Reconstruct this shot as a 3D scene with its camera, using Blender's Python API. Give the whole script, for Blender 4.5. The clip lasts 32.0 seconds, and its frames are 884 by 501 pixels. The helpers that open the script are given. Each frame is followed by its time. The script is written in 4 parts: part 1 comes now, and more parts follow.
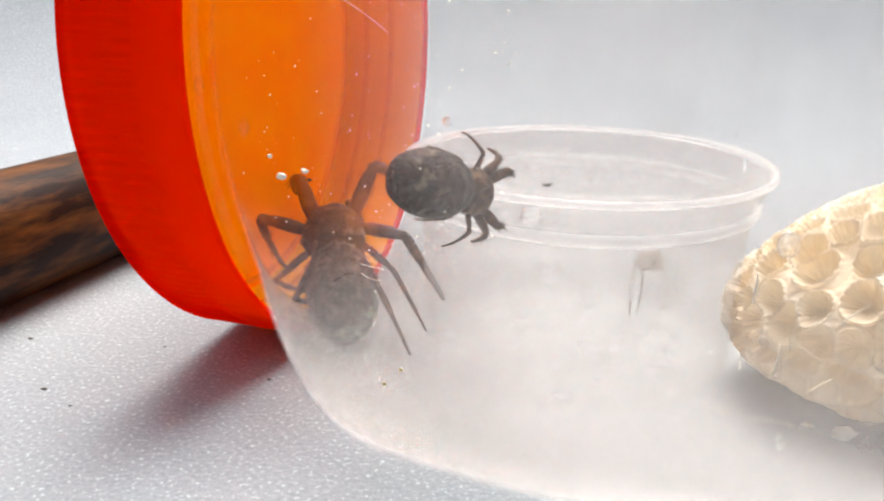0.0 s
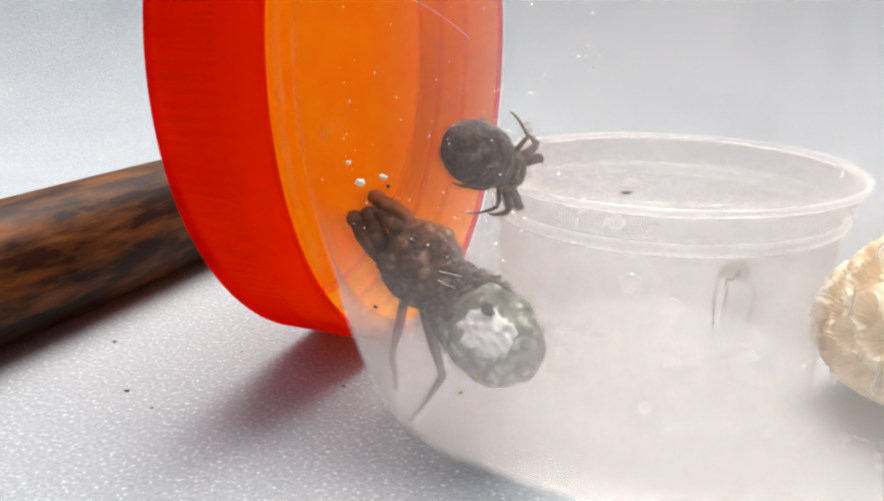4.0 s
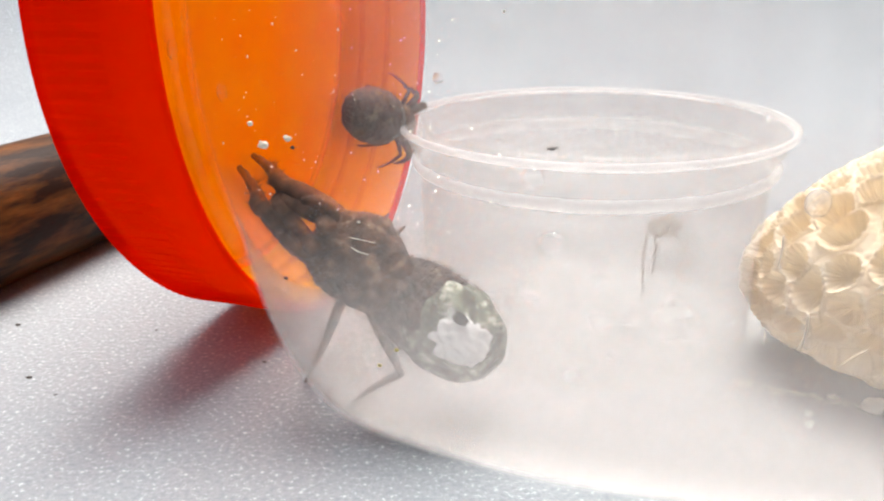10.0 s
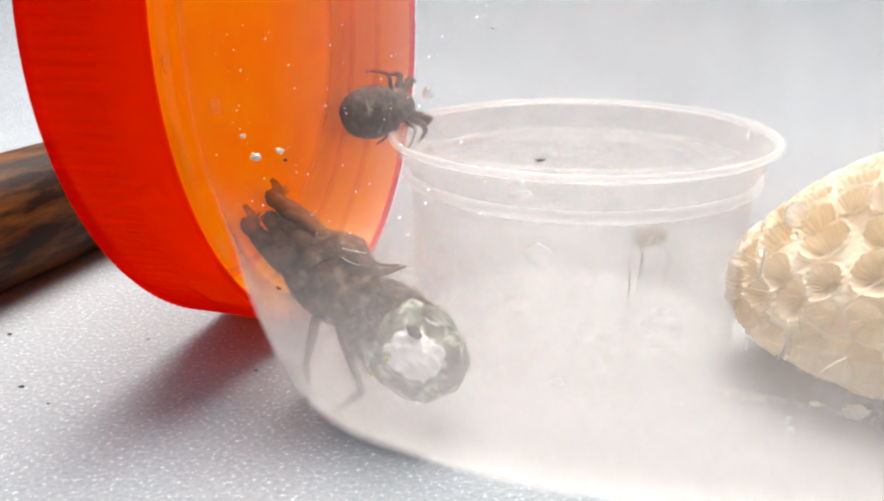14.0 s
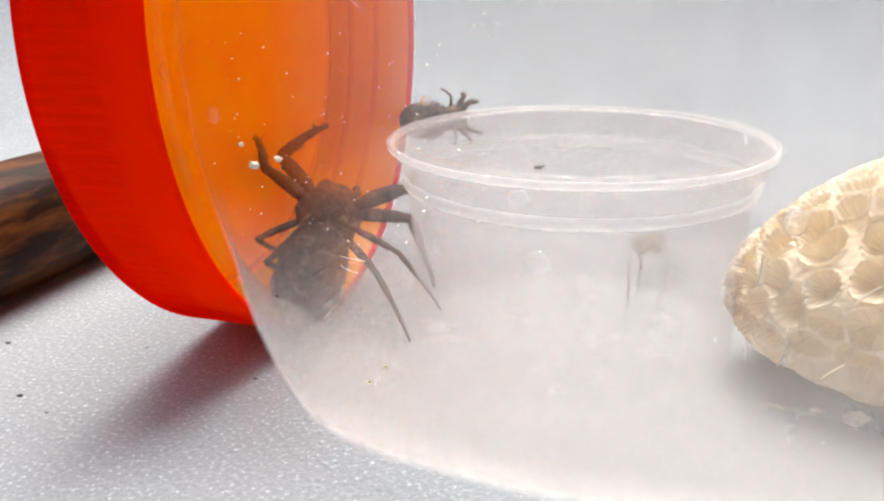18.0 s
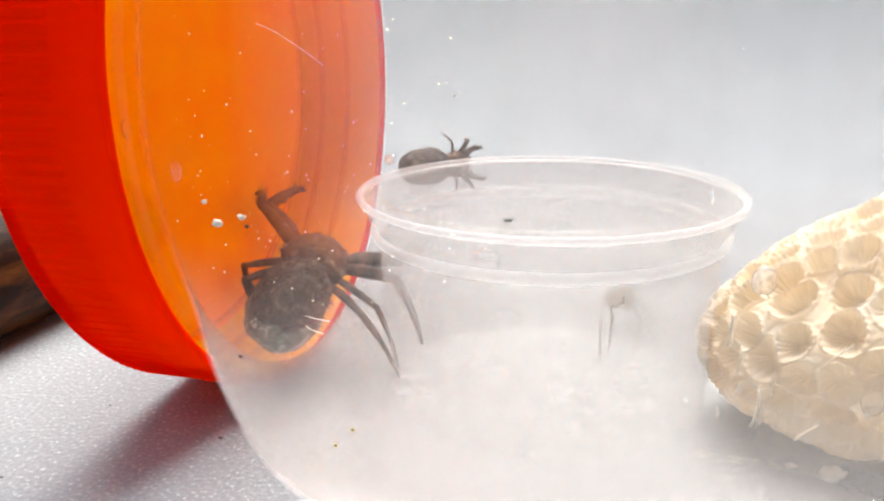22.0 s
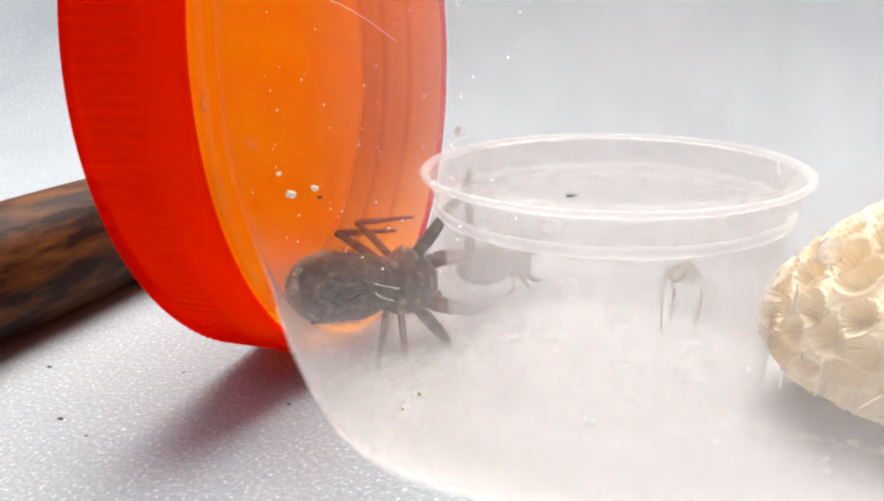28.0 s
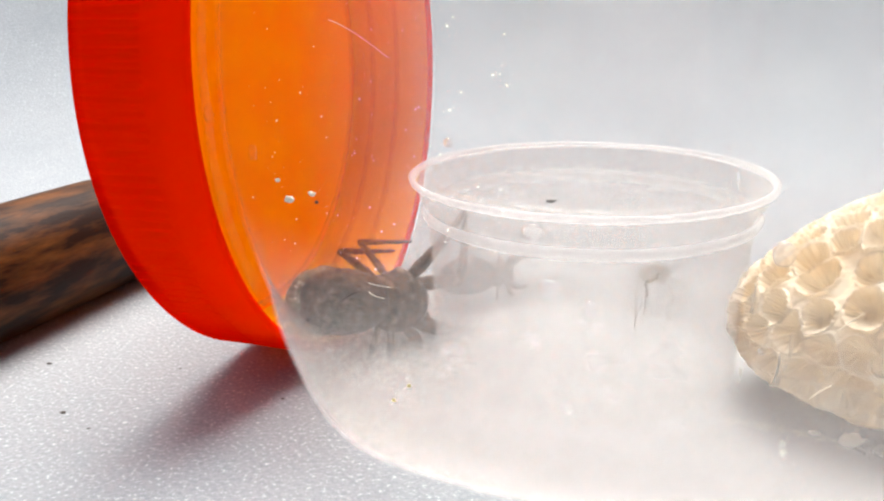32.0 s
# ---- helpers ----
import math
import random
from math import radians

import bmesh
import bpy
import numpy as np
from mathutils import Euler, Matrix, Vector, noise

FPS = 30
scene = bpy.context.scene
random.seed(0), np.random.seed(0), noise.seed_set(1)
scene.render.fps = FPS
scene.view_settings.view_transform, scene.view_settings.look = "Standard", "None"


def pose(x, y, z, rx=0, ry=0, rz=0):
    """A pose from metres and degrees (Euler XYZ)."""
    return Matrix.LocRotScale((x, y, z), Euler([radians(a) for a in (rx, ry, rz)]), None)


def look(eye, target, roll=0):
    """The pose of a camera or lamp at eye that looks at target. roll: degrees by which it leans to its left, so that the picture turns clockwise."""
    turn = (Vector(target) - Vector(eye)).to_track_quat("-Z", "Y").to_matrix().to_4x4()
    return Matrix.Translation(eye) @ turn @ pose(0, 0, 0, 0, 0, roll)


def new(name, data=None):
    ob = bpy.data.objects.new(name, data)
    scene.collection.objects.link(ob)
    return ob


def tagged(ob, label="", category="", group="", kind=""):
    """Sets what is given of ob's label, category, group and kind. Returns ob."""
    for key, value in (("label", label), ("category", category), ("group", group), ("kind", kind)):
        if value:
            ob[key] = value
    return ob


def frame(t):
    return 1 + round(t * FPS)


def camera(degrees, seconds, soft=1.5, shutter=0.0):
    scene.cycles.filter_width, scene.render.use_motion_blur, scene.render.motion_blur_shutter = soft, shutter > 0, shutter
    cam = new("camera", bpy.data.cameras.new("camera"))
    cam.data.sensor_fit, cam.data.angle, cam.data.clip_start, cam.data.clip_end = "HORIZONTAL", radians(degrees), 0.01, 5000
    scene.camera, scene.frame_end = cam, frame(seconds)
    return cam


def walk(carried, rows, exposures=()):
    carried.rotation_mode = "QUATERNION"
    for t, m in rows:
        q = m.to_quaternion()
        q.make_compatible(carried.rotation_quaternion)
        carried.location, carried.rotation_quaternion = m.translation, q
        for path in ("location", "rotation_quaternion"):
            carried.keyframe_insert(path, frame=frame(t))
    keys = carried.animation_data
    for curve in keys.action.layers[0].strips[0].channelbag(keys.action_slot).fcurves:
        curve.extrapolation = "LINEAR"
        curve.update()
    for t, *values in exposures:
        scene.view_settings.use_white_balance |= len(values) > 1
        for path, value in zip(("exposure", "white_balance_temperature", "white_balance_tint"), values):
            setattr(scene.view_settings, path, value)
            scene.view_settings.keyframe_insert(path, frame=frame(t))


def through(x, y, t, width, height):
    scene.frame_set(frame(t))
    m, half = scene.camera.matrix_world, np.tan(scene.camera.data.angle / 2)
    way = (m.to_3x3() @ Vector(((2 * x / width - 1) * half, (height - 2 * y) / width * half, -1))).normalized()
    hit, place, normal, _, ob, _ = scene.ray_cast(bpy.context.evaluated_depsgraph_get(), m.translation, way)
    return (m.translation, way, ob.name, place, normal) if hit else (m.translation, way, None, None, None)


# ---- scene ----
cam = camera(55.6, 32.0, soft=2.2)
# t, eye, target, roll
PATH = [
    (0, (0.00216, 0.00281, 0.04934), (-0.0026, 0.4829, -0.0903), 1.02),
    (0.5, (0.00231, 0.00300, 0.04906), (-0.0082, 0.4847, -0.0846), 0.77),
    (1, (0.00264, 0.00329, 0.04868), (-0.0098, 0.4859, -0.0813), 0.58),
    (1.5, (0.00191, 0.00225, 0.04890), (-0.0208, 0.4856, -0.0769), 0.59),
    (2, (0.00177, 0.00293, 0.04869), (-0.0266, 0.4846, -0.0826), 0.49),
    (2.5, (0.00142, 0.00364, 0.04878), (-0.0306, 0.4835, -0.0882), 0.58),
    (3, (0.00102, 0.00366, 0.04860), (-0.0397, 0.4828, -0.0883), 0.34),
    (3.5, (0.00104, 0.00351, 0.04869), (-0.0451, 0.4827, -0.0865), 0.19),
    (5.5, (0.00200, 0.00447, 0.04858), (-0.0359, 0.4852, -0.0838), -0.24),
    (6, (0.00240, 0.00525, 0.04836), (-0.0312, 0.4853, -0.0872), -0.33),
    (6.5, (0.00259, 0.00645, 0.04790), (-0.0241, 0.4851, -0.0942), -0.28),
    (7, (0.00290, 0.00694, 0.04761), (-0.0211, 0.4845, -0.0986), -0.40),
    (7.5, (0.00317, 0.00767, 0.04728), (-0.0174, 0.4838, -0.1039), -0.43),
    (8, (0.00332, 0.00837, 0.04718), (-0.0129, 0.4833, -0.1083), -0.45),
    (8.5, (0.00339, 0.00873, 0.04695), (-0.0104, 0.4832, -0.1103), -0.44),
    (9, (0.00359, 0.00946, 0.04672), (-0.0067, 0.4825, -0.1150), -0.46),
    (9.5, (0.00360, 0.00903, 0.04693), (-0.0057, 0.4834, -0.1109), -0.48),
    (10, (0.00357, 0.00870, 0.04718), (-0.0083, 0.4842, -0.1069), -0.70),
    (10.5, (0.00360, 0.00853, 0.04723), (-0.0077, 0.4847, -0.1049), -0.65),
    (11, (0.00351, 0.00737, 0.04775), (-0.0073, 0.4836, -0.1043), -0.62),
    (11.5, (0.00355, 0.00738, 0.04778), (-0.0078, 0.4835, -0.1045), -0.65),
    (12, (0.00340, 0.00748, 0.04771), (-0.0086, 0.4834, -0.1053), -0.64),
    (12.5, (0.00341, 0.00749, 0.04772), (-0.0080, 0.4834, -0.1053), -0.62),
    (13, (0.00345, 0.00738, 0.04779), (-0.0054, 0.4837, -0.1041), -0.51),
    (13.5, (0.00346, 0.00741, 0.04780), (-0.0042, 0.4839, -0.1035), -0.54),
    (14, (0.00354, 0.00737, 0.04790), (-0.0019, 0.4843, -0.1020), -0.50),
    (14.5, (0.00354, 0.00730, 0.04797), (-0.0029, 0.4848, -0.1003), -0.63),
    (16.5, (0.00370, 0.00855, 0.04769), (-0.0012, 0.4866, -0.0987), -0.60),
    (17, (0.00383, 0.00840, 0.04773), (-0.0005, 0.4871, -0.0966), -0.61),
    (17.5, (0.00372, 0.00852, 0.04761), (-0.0015, 0.4873, -0.0965), -0.71),
    (18, (0.00368, 0.00748, 0.04798), (-0.0017, 0.4856, -0.0982), -0.66),
    (18.5, (0.00360, 0.00727, 0.04808), (-0.0016, 0.4855, -0.0979), -0.68),
    (19, (0.00370, 0.00723, 0.04815), (-0.0005, 0.4858, -0.0967), -0.67),
    (19.5, (0.00373, 0.00718, 0.04805), (-0.0027, 0.4856, -0.0971), -0.86),
    (20, (0.00386, 0.00700, 0.04815), (-0.0023, 0.4854, -0.0971), -0.77),
    (20.5, (0.00418, 0.00918, 0.04736), (-0.0027, 0.4878, -0.0970), -0.76),
    (21, (0.00431, 0.00903, 0.04769), (-0.0006, 0.4885, -0.0940), -0.65),
    (21.5, (0.00439, 0.00937, 0.04859), (0.0108, 0.4919, -0.0823), -0.53),
    (22, (0.00465, 0.00916, 0.04907), (0.0129, 0.4939, -0.0733), -0.61),
    (22.5, (0.00479, 0.00910, 0.04940), (0.0158, 0.4944, -0.0703), -0.71),
    (23, (0.00467, 0.00911, 0.04927), (0.0134, 0.4943, -0.0711), -0.87),
    (23.5, (0.00441, 0.00857, 0.04921), (0.0152, 0.4936, -0.0716), -0.74),
    (24, (0.00457, 0.00887, 0.04914), (0.0137, 0.4932, -0.0746), -0.71),
    (24.5, (0.00458, 0.00897, 0.04907), (0.0139, 0.4930, -0.0761), -0.68),
    (25, (0.00449, 0.00894, 0.04894), (0.0117, 0.4926, -0.0778), -0.68),
    (25.5, (0.00422, 0.00881, 0.04852), (0.0072, 0.4919, -0.0802), -0.84),
    (26, (0.00419, 0.00820, 0.04849), (-0.0018, 0.4912, -0.0806), -0.96),
    (26.5, (0.00384, 0.00738, 0.04839), (-0.0138, 0.4898, -0.0819), -1.31),
    (28.5, (0.00351, 0.00658, 0.04847), (-0.0205, 0.4885, -0.0825), -1.10),
    (29, (0.00350, 0.00647, 0.04856), (-0.0186, 0.4891, -0.0804), -1.07),
    (29.5, (0.00329, 0.00643, 0.04853), (-0.0174, 0.4894, -0.0792), -1.02),
    (30, (0.00321, 0.00573, 0.04879), (-0.0165, 0.4884, -0.0802), -0.94),
    (30.5, (0.00254, 0.00141, 0.04871), (-0.0118, 0.4856, -0.0754), -0.80),
    (31, (0.00245, 0.00177, 0.04950), (-0.0097, 0.4848, -0.0792), -0.63),
    (31.5, (0.00270, 0.00177, 0.04983), (-0.0108, 0.4847, -0.0790), -0.74),
    (32, (0.00312, 0.00093, 0.04989), (-0.0101, 0.4837, -0.0797), -0.59),
]
walk(cam, [(t, look(eye, target, roll)) for t, eye, target, roll in PATH], [(t, 1.81 + e, 6550, 8) for t, e in
      ((0, 0.0), (2, -0.03), (3.5, -0.05), (7, -0.04), (9, 0.02), (13, 0.04), (17, 0.08), (18, -0.07), (19, -0.08), (20, 0.08), (22, 0.08), (25, 0.0), (29, 0.07), (32, 0.06))])

# ---- light ----
SUN_EL, SUN_AZ = radians(70), radians(8)   # the sun stands behind the jar, a little to its right
world = bpy.data.worlds.new("sky")
scene.world = world
scene.cycles.transparent_max_bounces = 32
world.use_nodes = True
wn = world.node_tree.nodes
sky = wn.new("ShaderNodeTexSky")
sky.sky_type, sky.sun_disc, sky.sun_elevation, sky.sun_rotation = "NISHITA", False, SUN_EL, SUN_AZ
sky.air_density, sky.dust_density, sky.ozone_density = 0.35, 7.0, 0.2
world.node_tree.links.new(sky.outputs[0], wn["Background"].inputs[0])
wn["Background"].inputs[1].default_value = 0.074
sun = new("sun", bpy.data.lights.new("sun", "SUN"))
sun.data.energy, sun.data.angle, sun.data.color = 1.5, radians(52), (1.0, 0.98, 0.95)
sun.matrix_world = look((0, 0, 0), (-math.sin(SUN_AZ) * math.cos(SUN_EL), -math.cos(SUN_AZ) * math.cos(SUN_EL), -math.sin(SUN_EL)))


# ---- materials ----
def material(name):
    m = bpy.data.materials.new(name)
    m.use_nodes = True
    m.node_tree.nodes.clear()
    return m, m.node_tree.nodes, m.node_tree.links


def node(nodes, kind, **values):
    n = nodes.new(kind)
    for key, value in values.items():
        n.inputs[key.replace("_", " ")].default_value = value
    return n


def tone(nodes, links, coords, scale, stops, detail=4.0, rough=0.6, distort=0.0):
    """Noise through a colour ramp; stops: (position, colour)."""
    n = node(nodes, "ShaderNodeTexNoise", Scale=scale, Detail=detail, Roughness=rough, Distortion=distort)
    links.new(coords, n.inputs["Vector"])
    r = nodes.new("ShaderNodeValToRGB")
    while len(r.color_ramp.elements) < len(stops):
        r.color_ramp.elements.new(0.5)
    for e, (p, c) in zip(r.color_ramp.elements, stops):
        e.position, e.color = p, (*c, 1) if len(c) == 3 else c
    links.new(n.outputs[0], r.inputs[0])
    return n, r


def bumped(nodes, links, height, strength, distance, under=None):
    b = node(nodes, "ShaderNodeBump", Strength=strength, Distance=distance)
    links.new(height, b.inputs["Height"])
    if under:
        links.new(under, b.inputs["Normal"])
    return b.outputs[0]


def surface(name, dark, light, scale, roughness=0.5, bump=0.3, bump_scale=None, depth=0.0002, metal=0.0, specular=0.5, see=0.0, coat=0.0, stretch=(1, 1, 1), stops=(0.3, 0.7)):
    """An opaque material with two scales of variation; see: the part of light that goes through, diffused."""
    m, nodes, links = material(name)
    mp = nodes.new("ShaderNodeMapping")
    mp.inputs["Scale"].default_value = stretch
    links.new(nodes.new("ShaderNodeTexCoord").outputs["Object"], mp.inputs[0])
    co = mp.outputs[0]
    _, ramp = tone(nodes, links, co, scale, ((stops[0], dark), (stops[1], light)))
    fine, fine_ramp = tone(nodes, links, co, (bump_scale or scale * 6), ((0.3, (0.82, 0.82, 0.82)), (0.7, (1, 1, 1))))
    mix = nodes.new("ShaderNodeMix")
    mix.data_type, mix.blend_type = "RGBA", "MULTIPLY"
    mix.inputs["Factor"].default_value = 0.8
    links.new(ramp.outputs[0], mix.inputs[6])
    links.new(fine_ramp.outputs[0], mix.inputs[7])
    p = node(nodes, "ShaderNodeBsdfPrincipled", Roughness=roughness, Metallic=metal, Coat_Weight=coat)
    p.inputs["Specular IOR Level"].default_value = specular
    links.new(mix.outputs[2], p.inputs["Base Color"])
    if bump:
        links.new(bumped(nodes, links, fine.outputs[0], bump, depth), p.inputs["Normal"])
    out = nodes.new("ShaderNodeOutputMaterial")
    top = p.outputs[0]
    if see:
        tr = nodes.new("ShaderNodeBsdfTranslucent")
        links.new(mix.outputs[2], tr.inputs[0])
        ms = nodes.new("ShaderNodeMixShader")
        ms.inputs[0].default_value = see
        links.new(top, ms.inputs[1])
        links.new(tr.outputs[0], ms.inputs[2])
        top = ms.outputs[0]
    links.new(top, out.inputs[0])
    return m


def tinted_plastic(name, colour, through, clear, see, scale=60, roughness=0.35, gloss=0.15):
    """Glossy coloured plastic that lets light through: clear passes straight, see is diffused."""
    m, nodes, links = material(name)
    co = nodes.new("ShaderNodeTexCoord").outputs["Object"]
    _, ramp = tone(nodes, links, co, scale, ((0.3, tuple(c * 0.86 for c in colour)), (0.7, colour)))
    p = node(nodes, "ShaderNodeBsdfPrincipled", Roughness=roughness)
    p.inputs["Specular IOR Level"].default_value = gloss
    links.new(ramp.outputs[0], p.inputs["Base Color"])
    fine = node(nodes, "ShaderNodeTexNoise", Scale=scale * 25)
    links.new(co, fine.inputs["Vector"])
    links.new(bumped(nodes, links, fine.outputs[0], 0.15, 0.0001), p.inputs["Normal"])
    tr = nodes.new("ShaderNodeBsdfTranslucent")
    _, stain = tone(nodes, links, co, scale * 3, ((0.32, (through[0], through[1] * 0.62, through[2])), (0.68, through)), detail=5.0)
    links.new(stain.outputs[0], tr.inputs[0])
    a = nodes.new("ShaderNodeMixShader")
    a.inputs[0].default_value = see
    links.new(p.outputs[0], a.inputs[1])
    links.new(tr.outputs[0], a.inputs[2])
    tp = nodes.new("ShaderNodeBsdfTransparent")
    tp.inputs[0].default_value = (*through, 1)
    b = nodes.new("ShaderNodeMixShader")
    b.inputs[0].default_value = clear
    links.new(a.outputs[0], b.inputs[1])
    links.new(tp.outputs[0], b.inputs[2])
    links.new(b.outputs[0], nodes.new("ShaderNodeOutputMaterial").inputs[0])
    return m


def fogged(name, low, high, scale, white=(0.9, 0.9, 0.9), see=0.5, gloss=0.12, wet_low=None, wet_along=None, haze=None, streak=(1, 1, 1), begins=None):
    """Clear plastic with a milky film of condensation, whose thickness varies between low and high.
    wet_low: (z of full dew, z where it has thinned out, added film), begins: (clear up to here, full film from here), in metres of the object's own space."""
    m, nodes, links = material(name)
    co = nodes.new("ShaderNodeTexCoord").outputs["Object"]
    mp = nodes.new("ShaderNodeMapping")
    mp.inputs["Scale"].default_value = streak
    links.new(co, mp.inputs[0])
    n = node(nodes, "ShaderNodeTexNoise", Scale=scale, Detail=5.0, Roughness=0.65)
    links.new(mp.outputs[0], n.inputs["Vector"])
    f1 = nodes.new("ShaderNodeMapRange")
    f1.inputs[1].default_value, f1.inputs[2].default_value = 0.3, 0.7
    f1.inputs[3].default_value, f1.inputs[4].default_value = low, high
    links.new(n.outputs[0], f1.inputs[0])
    base = f1.outputs[0]
    if begins:
        apart = nodes.new("ShaderNodeSeparateXYZ")
        links.new(co, apart.inputs[0])
        grow = nodes.new("ShaderNodeMapRange")
        grow.interpolation_type = "SMOOTHSTEP"
        grow.inputs[1].default_value, grow.inputs[2].default_value = begins
        links.new(apart.outputs[0], grow.inputs[0])
        grown = nodes.new("ShaderNodeMath")
        grown.operation = "MULTIPLY"
        links.new(base, grown.inputs[0])
        links.new(grow.outputs[0], grown.inputs[1])
        base = grown.outputs[0]
    dew = node(nodes, "ShaderNodeTexNoise", Scale=2600.0, Detail=2.0)
    links.new(co, dew.inputs["Vector"])
    f2 = nodes.new("ShaderNodeMath")
    f2.operation = "MULTIPLY_ADD"
    f2.inputs[1].default_value, f2.inputs[2].default_value = 0.02, -0.01
    links.new(dew.outputs[0], f2.inputs[0])
    f3 = nodes.new("ShaderNodeMath")
    links.new(base, f3.inputs[0])
    links.new(f2.outputs[0], f3.inputs[1])
    f3.use_clamp = True
    film = f3.outputs[0]
    if wet_low:
        sep = nodes.new("ShaderNodeSeparateXYZ")
        links.new(co, sep.inputs[0])
        f4 = nodes.new("ShaderNodeMapRange")
        f4.interpolation_type = "SMOOTHSTEP"
        f4.inputs[1].default_value, f4.inputs[2].default_value = wet_low[0], wet_low[1]
        f4.inputs[3].default_value, f4.inputs[4].default_value = wet_low[2], 0.0
        links.new(sep.outputs[2], f4.inputs[0])
        f6 = nodes.new("ShaderNodeMapRange")
        f6.interpolation_type = "SMOOTHSTEP"
        f6.inputs[1].default_value, f6.inputs[2].default_value = wet_along[0], wet_along[1]
        f6.inputs[3].default_value, f6.inputs[4].default_value = 1.0, wet_along[2]
        links.new(sep.outputs[0], f6.inputs[0])
        f7 = nodes.new("ShaderNodeMath")
        f7.operation = "MULTIPLY"
        links.new(f4.outputs[0], f7.inputs[0])
        links.new(f6.outputs[0], f7.inputs[1])
        f5 = nodes.new("ShaderNodeMath")
        f5.use_clamp = True
        links.new(film, f5.inputs[0])
        links.new(f7.outputs[0], f5.inputs[1])
        film = f5.outputs[0]
    if haze:
        f8 = nodes.new("ShaderNodeMapRange")
        f8.interpolation_type = "SMOOTHSTEP"
        f8.inputs[1].default_value, f8.inputs[2].default_value = haze[0], haze[1]
        f8.inputs[3].default_value, f8.inputs[4].default_value = 0.0, haze[2]
        links.new(sep.outputs[0], f8.inputs[0])
        f9 = nodes.new("ShaderNodeMath")
        f9.use_clamp = True
        fall = nodes.new("ShaderNodeMapRange")
        fall.interpolation_type = "SMOOTHSTEP"
        fall.inputs[1].default_value, fall.inputs[2].default_value = haze[3], haze[4]
        fall.inputs[3].default_value, fall.inputs[4].default_value = 1.0, haze[5]
        links.new(sep.outputs[0], fall.inputs[0])
        fallen = nodes.new("ShaderNodeMath")
        fallen.operation = "MULTIPLY"
        links.new(f8.outputs[0], fallen.inputs[0])
        links.new(fall.outputs[0], fallen.inputs[1])
        links.new(film, f9.inputs[0])
        links.new(fallen.outputs[0], f9.inputs[1])
        film = f9.outputs[0]
    d = nodes.new("ShaderNodeBsdfDiffuse")
    d.inputs[0].default_value = (*white, 1)
    t = nodes.new("ShaderNodeBsdfTranslucent")
    t.inputs[0].default_value = (*white, 1)
    ms = nodes.new("ShaderNodeMixShader")
    ms.inputs[0].default_value = see
    links.new(d.outputs[0], ms.inputs[1])
    links.new(t.outputs[0], ms.inputs[2])
    cl = nodes.new("ShaderNodeBsdfTransparent")
    cl.inputs[0].default_value = (0.99, 0.99, 0.99, 1)
    mix = nodes.new("ShaderNodeMixShader")
    links.new(film, mix.inputs[0])
    links.new(cl.outputs[0], mix.inputs[1])
    links.new(ms.outputs[0], mix.inputs[2])
    gl = nodes.new("ShaderNodeBsdfGlossy")
    gl.inputs["Roughness"].default_value = 0.3
    fr = nodes.new("ShaderNodeFresnel")
    fr.inputs[0].default_value = 1.4
    fm = nodes.new("ShaderNodeMath")
    fm.operation = "MULTIPLY"
    fm.inputs[1].default_value = gloss * 4
    fm.use_clamp = True
    links.new(fr.outputs[0], fm.inputs[0])
    links.new(bumped(nodes, links, n.outputs[0], 0.04, 0.0006), gl.inputs["Normal"])
    last = nodes.new("ShaderNodeMixShader")
    links.new(fm.outputs[0], last.inputs[0])
    links.new(mix.outputs[0], last.inputs[1])
    links.new(gl.outputs[0], last.inputs[2])
    links.new(last.outputs[0], nodes.new("ShaderNodeOutputMaterial").inputs[0])
    return m


def dewy(name, low, high, scale, rough=0.75, ior=1.07, less=None):
    """A film of fine droplets that blurs what lies behind it; less: (from, to, share left) along the jar."""
    m, nodes, links = material(name)
    co = nodes.new("ShaderNodeTexCoord").outputs["Object"]
    n = node(nodes, "ShaderNodeTexNoise", Scale=scale, Detail=5.0, Roughness=0.65)
    links.new(co, n.inputs["Vector"])
    f = nodes.new("ShaderNodeMapRange")
    f.inputs[1].default_value, f.inputs[2].default_value, f.inputs[3].default_value, f.inputs[4].default_value = 0.3, 0.7, low, high
    links.new(n.outputs[0], f.inputs[0])
    sep = nodes.new("ShaderNodeSeparateXYZ")
    links.new(co, sep.inputs[0])
    g = nodes.new("ShaderNodeMapRange")
    g.interpolation_type = "SMOOTHSTEP"
    g.inputs[1].default_value, g.inputs[2].default_value, g.inputs[3].default_value, g.inputs[4].default_value = less[0], less[1], 1.0, less[2]
    links.new(sep.outputs[0], g.inputs[0])
    k = nodes.new("ShaderNodeMath")
    k.operation, k.use_clamp = "MULTIPLY", True
    links.new(f.outputs[0], k.inputs[0])
    links.new(g.outputs[0], k.inputs[1])
    blur = node(nodes, "ShaderNodeBsdfRefraction", Roughness=rough, IOR=ior)
    tp, ms = nodes.new("ShaderNodeBsdfTransparent"), nodes.new("ShaderNodeMixShader")
    links.new(k.outputs[0], ms.inputs[0])
    links.new(tp.outputs[0], ms.inputs[1])
    links.new(blur.outputs[0], ms.inputs[2])
    links.new(ms.outputs[0], nodes.new("ShaderNodeOutputMaterial").inputs[0])
    return m


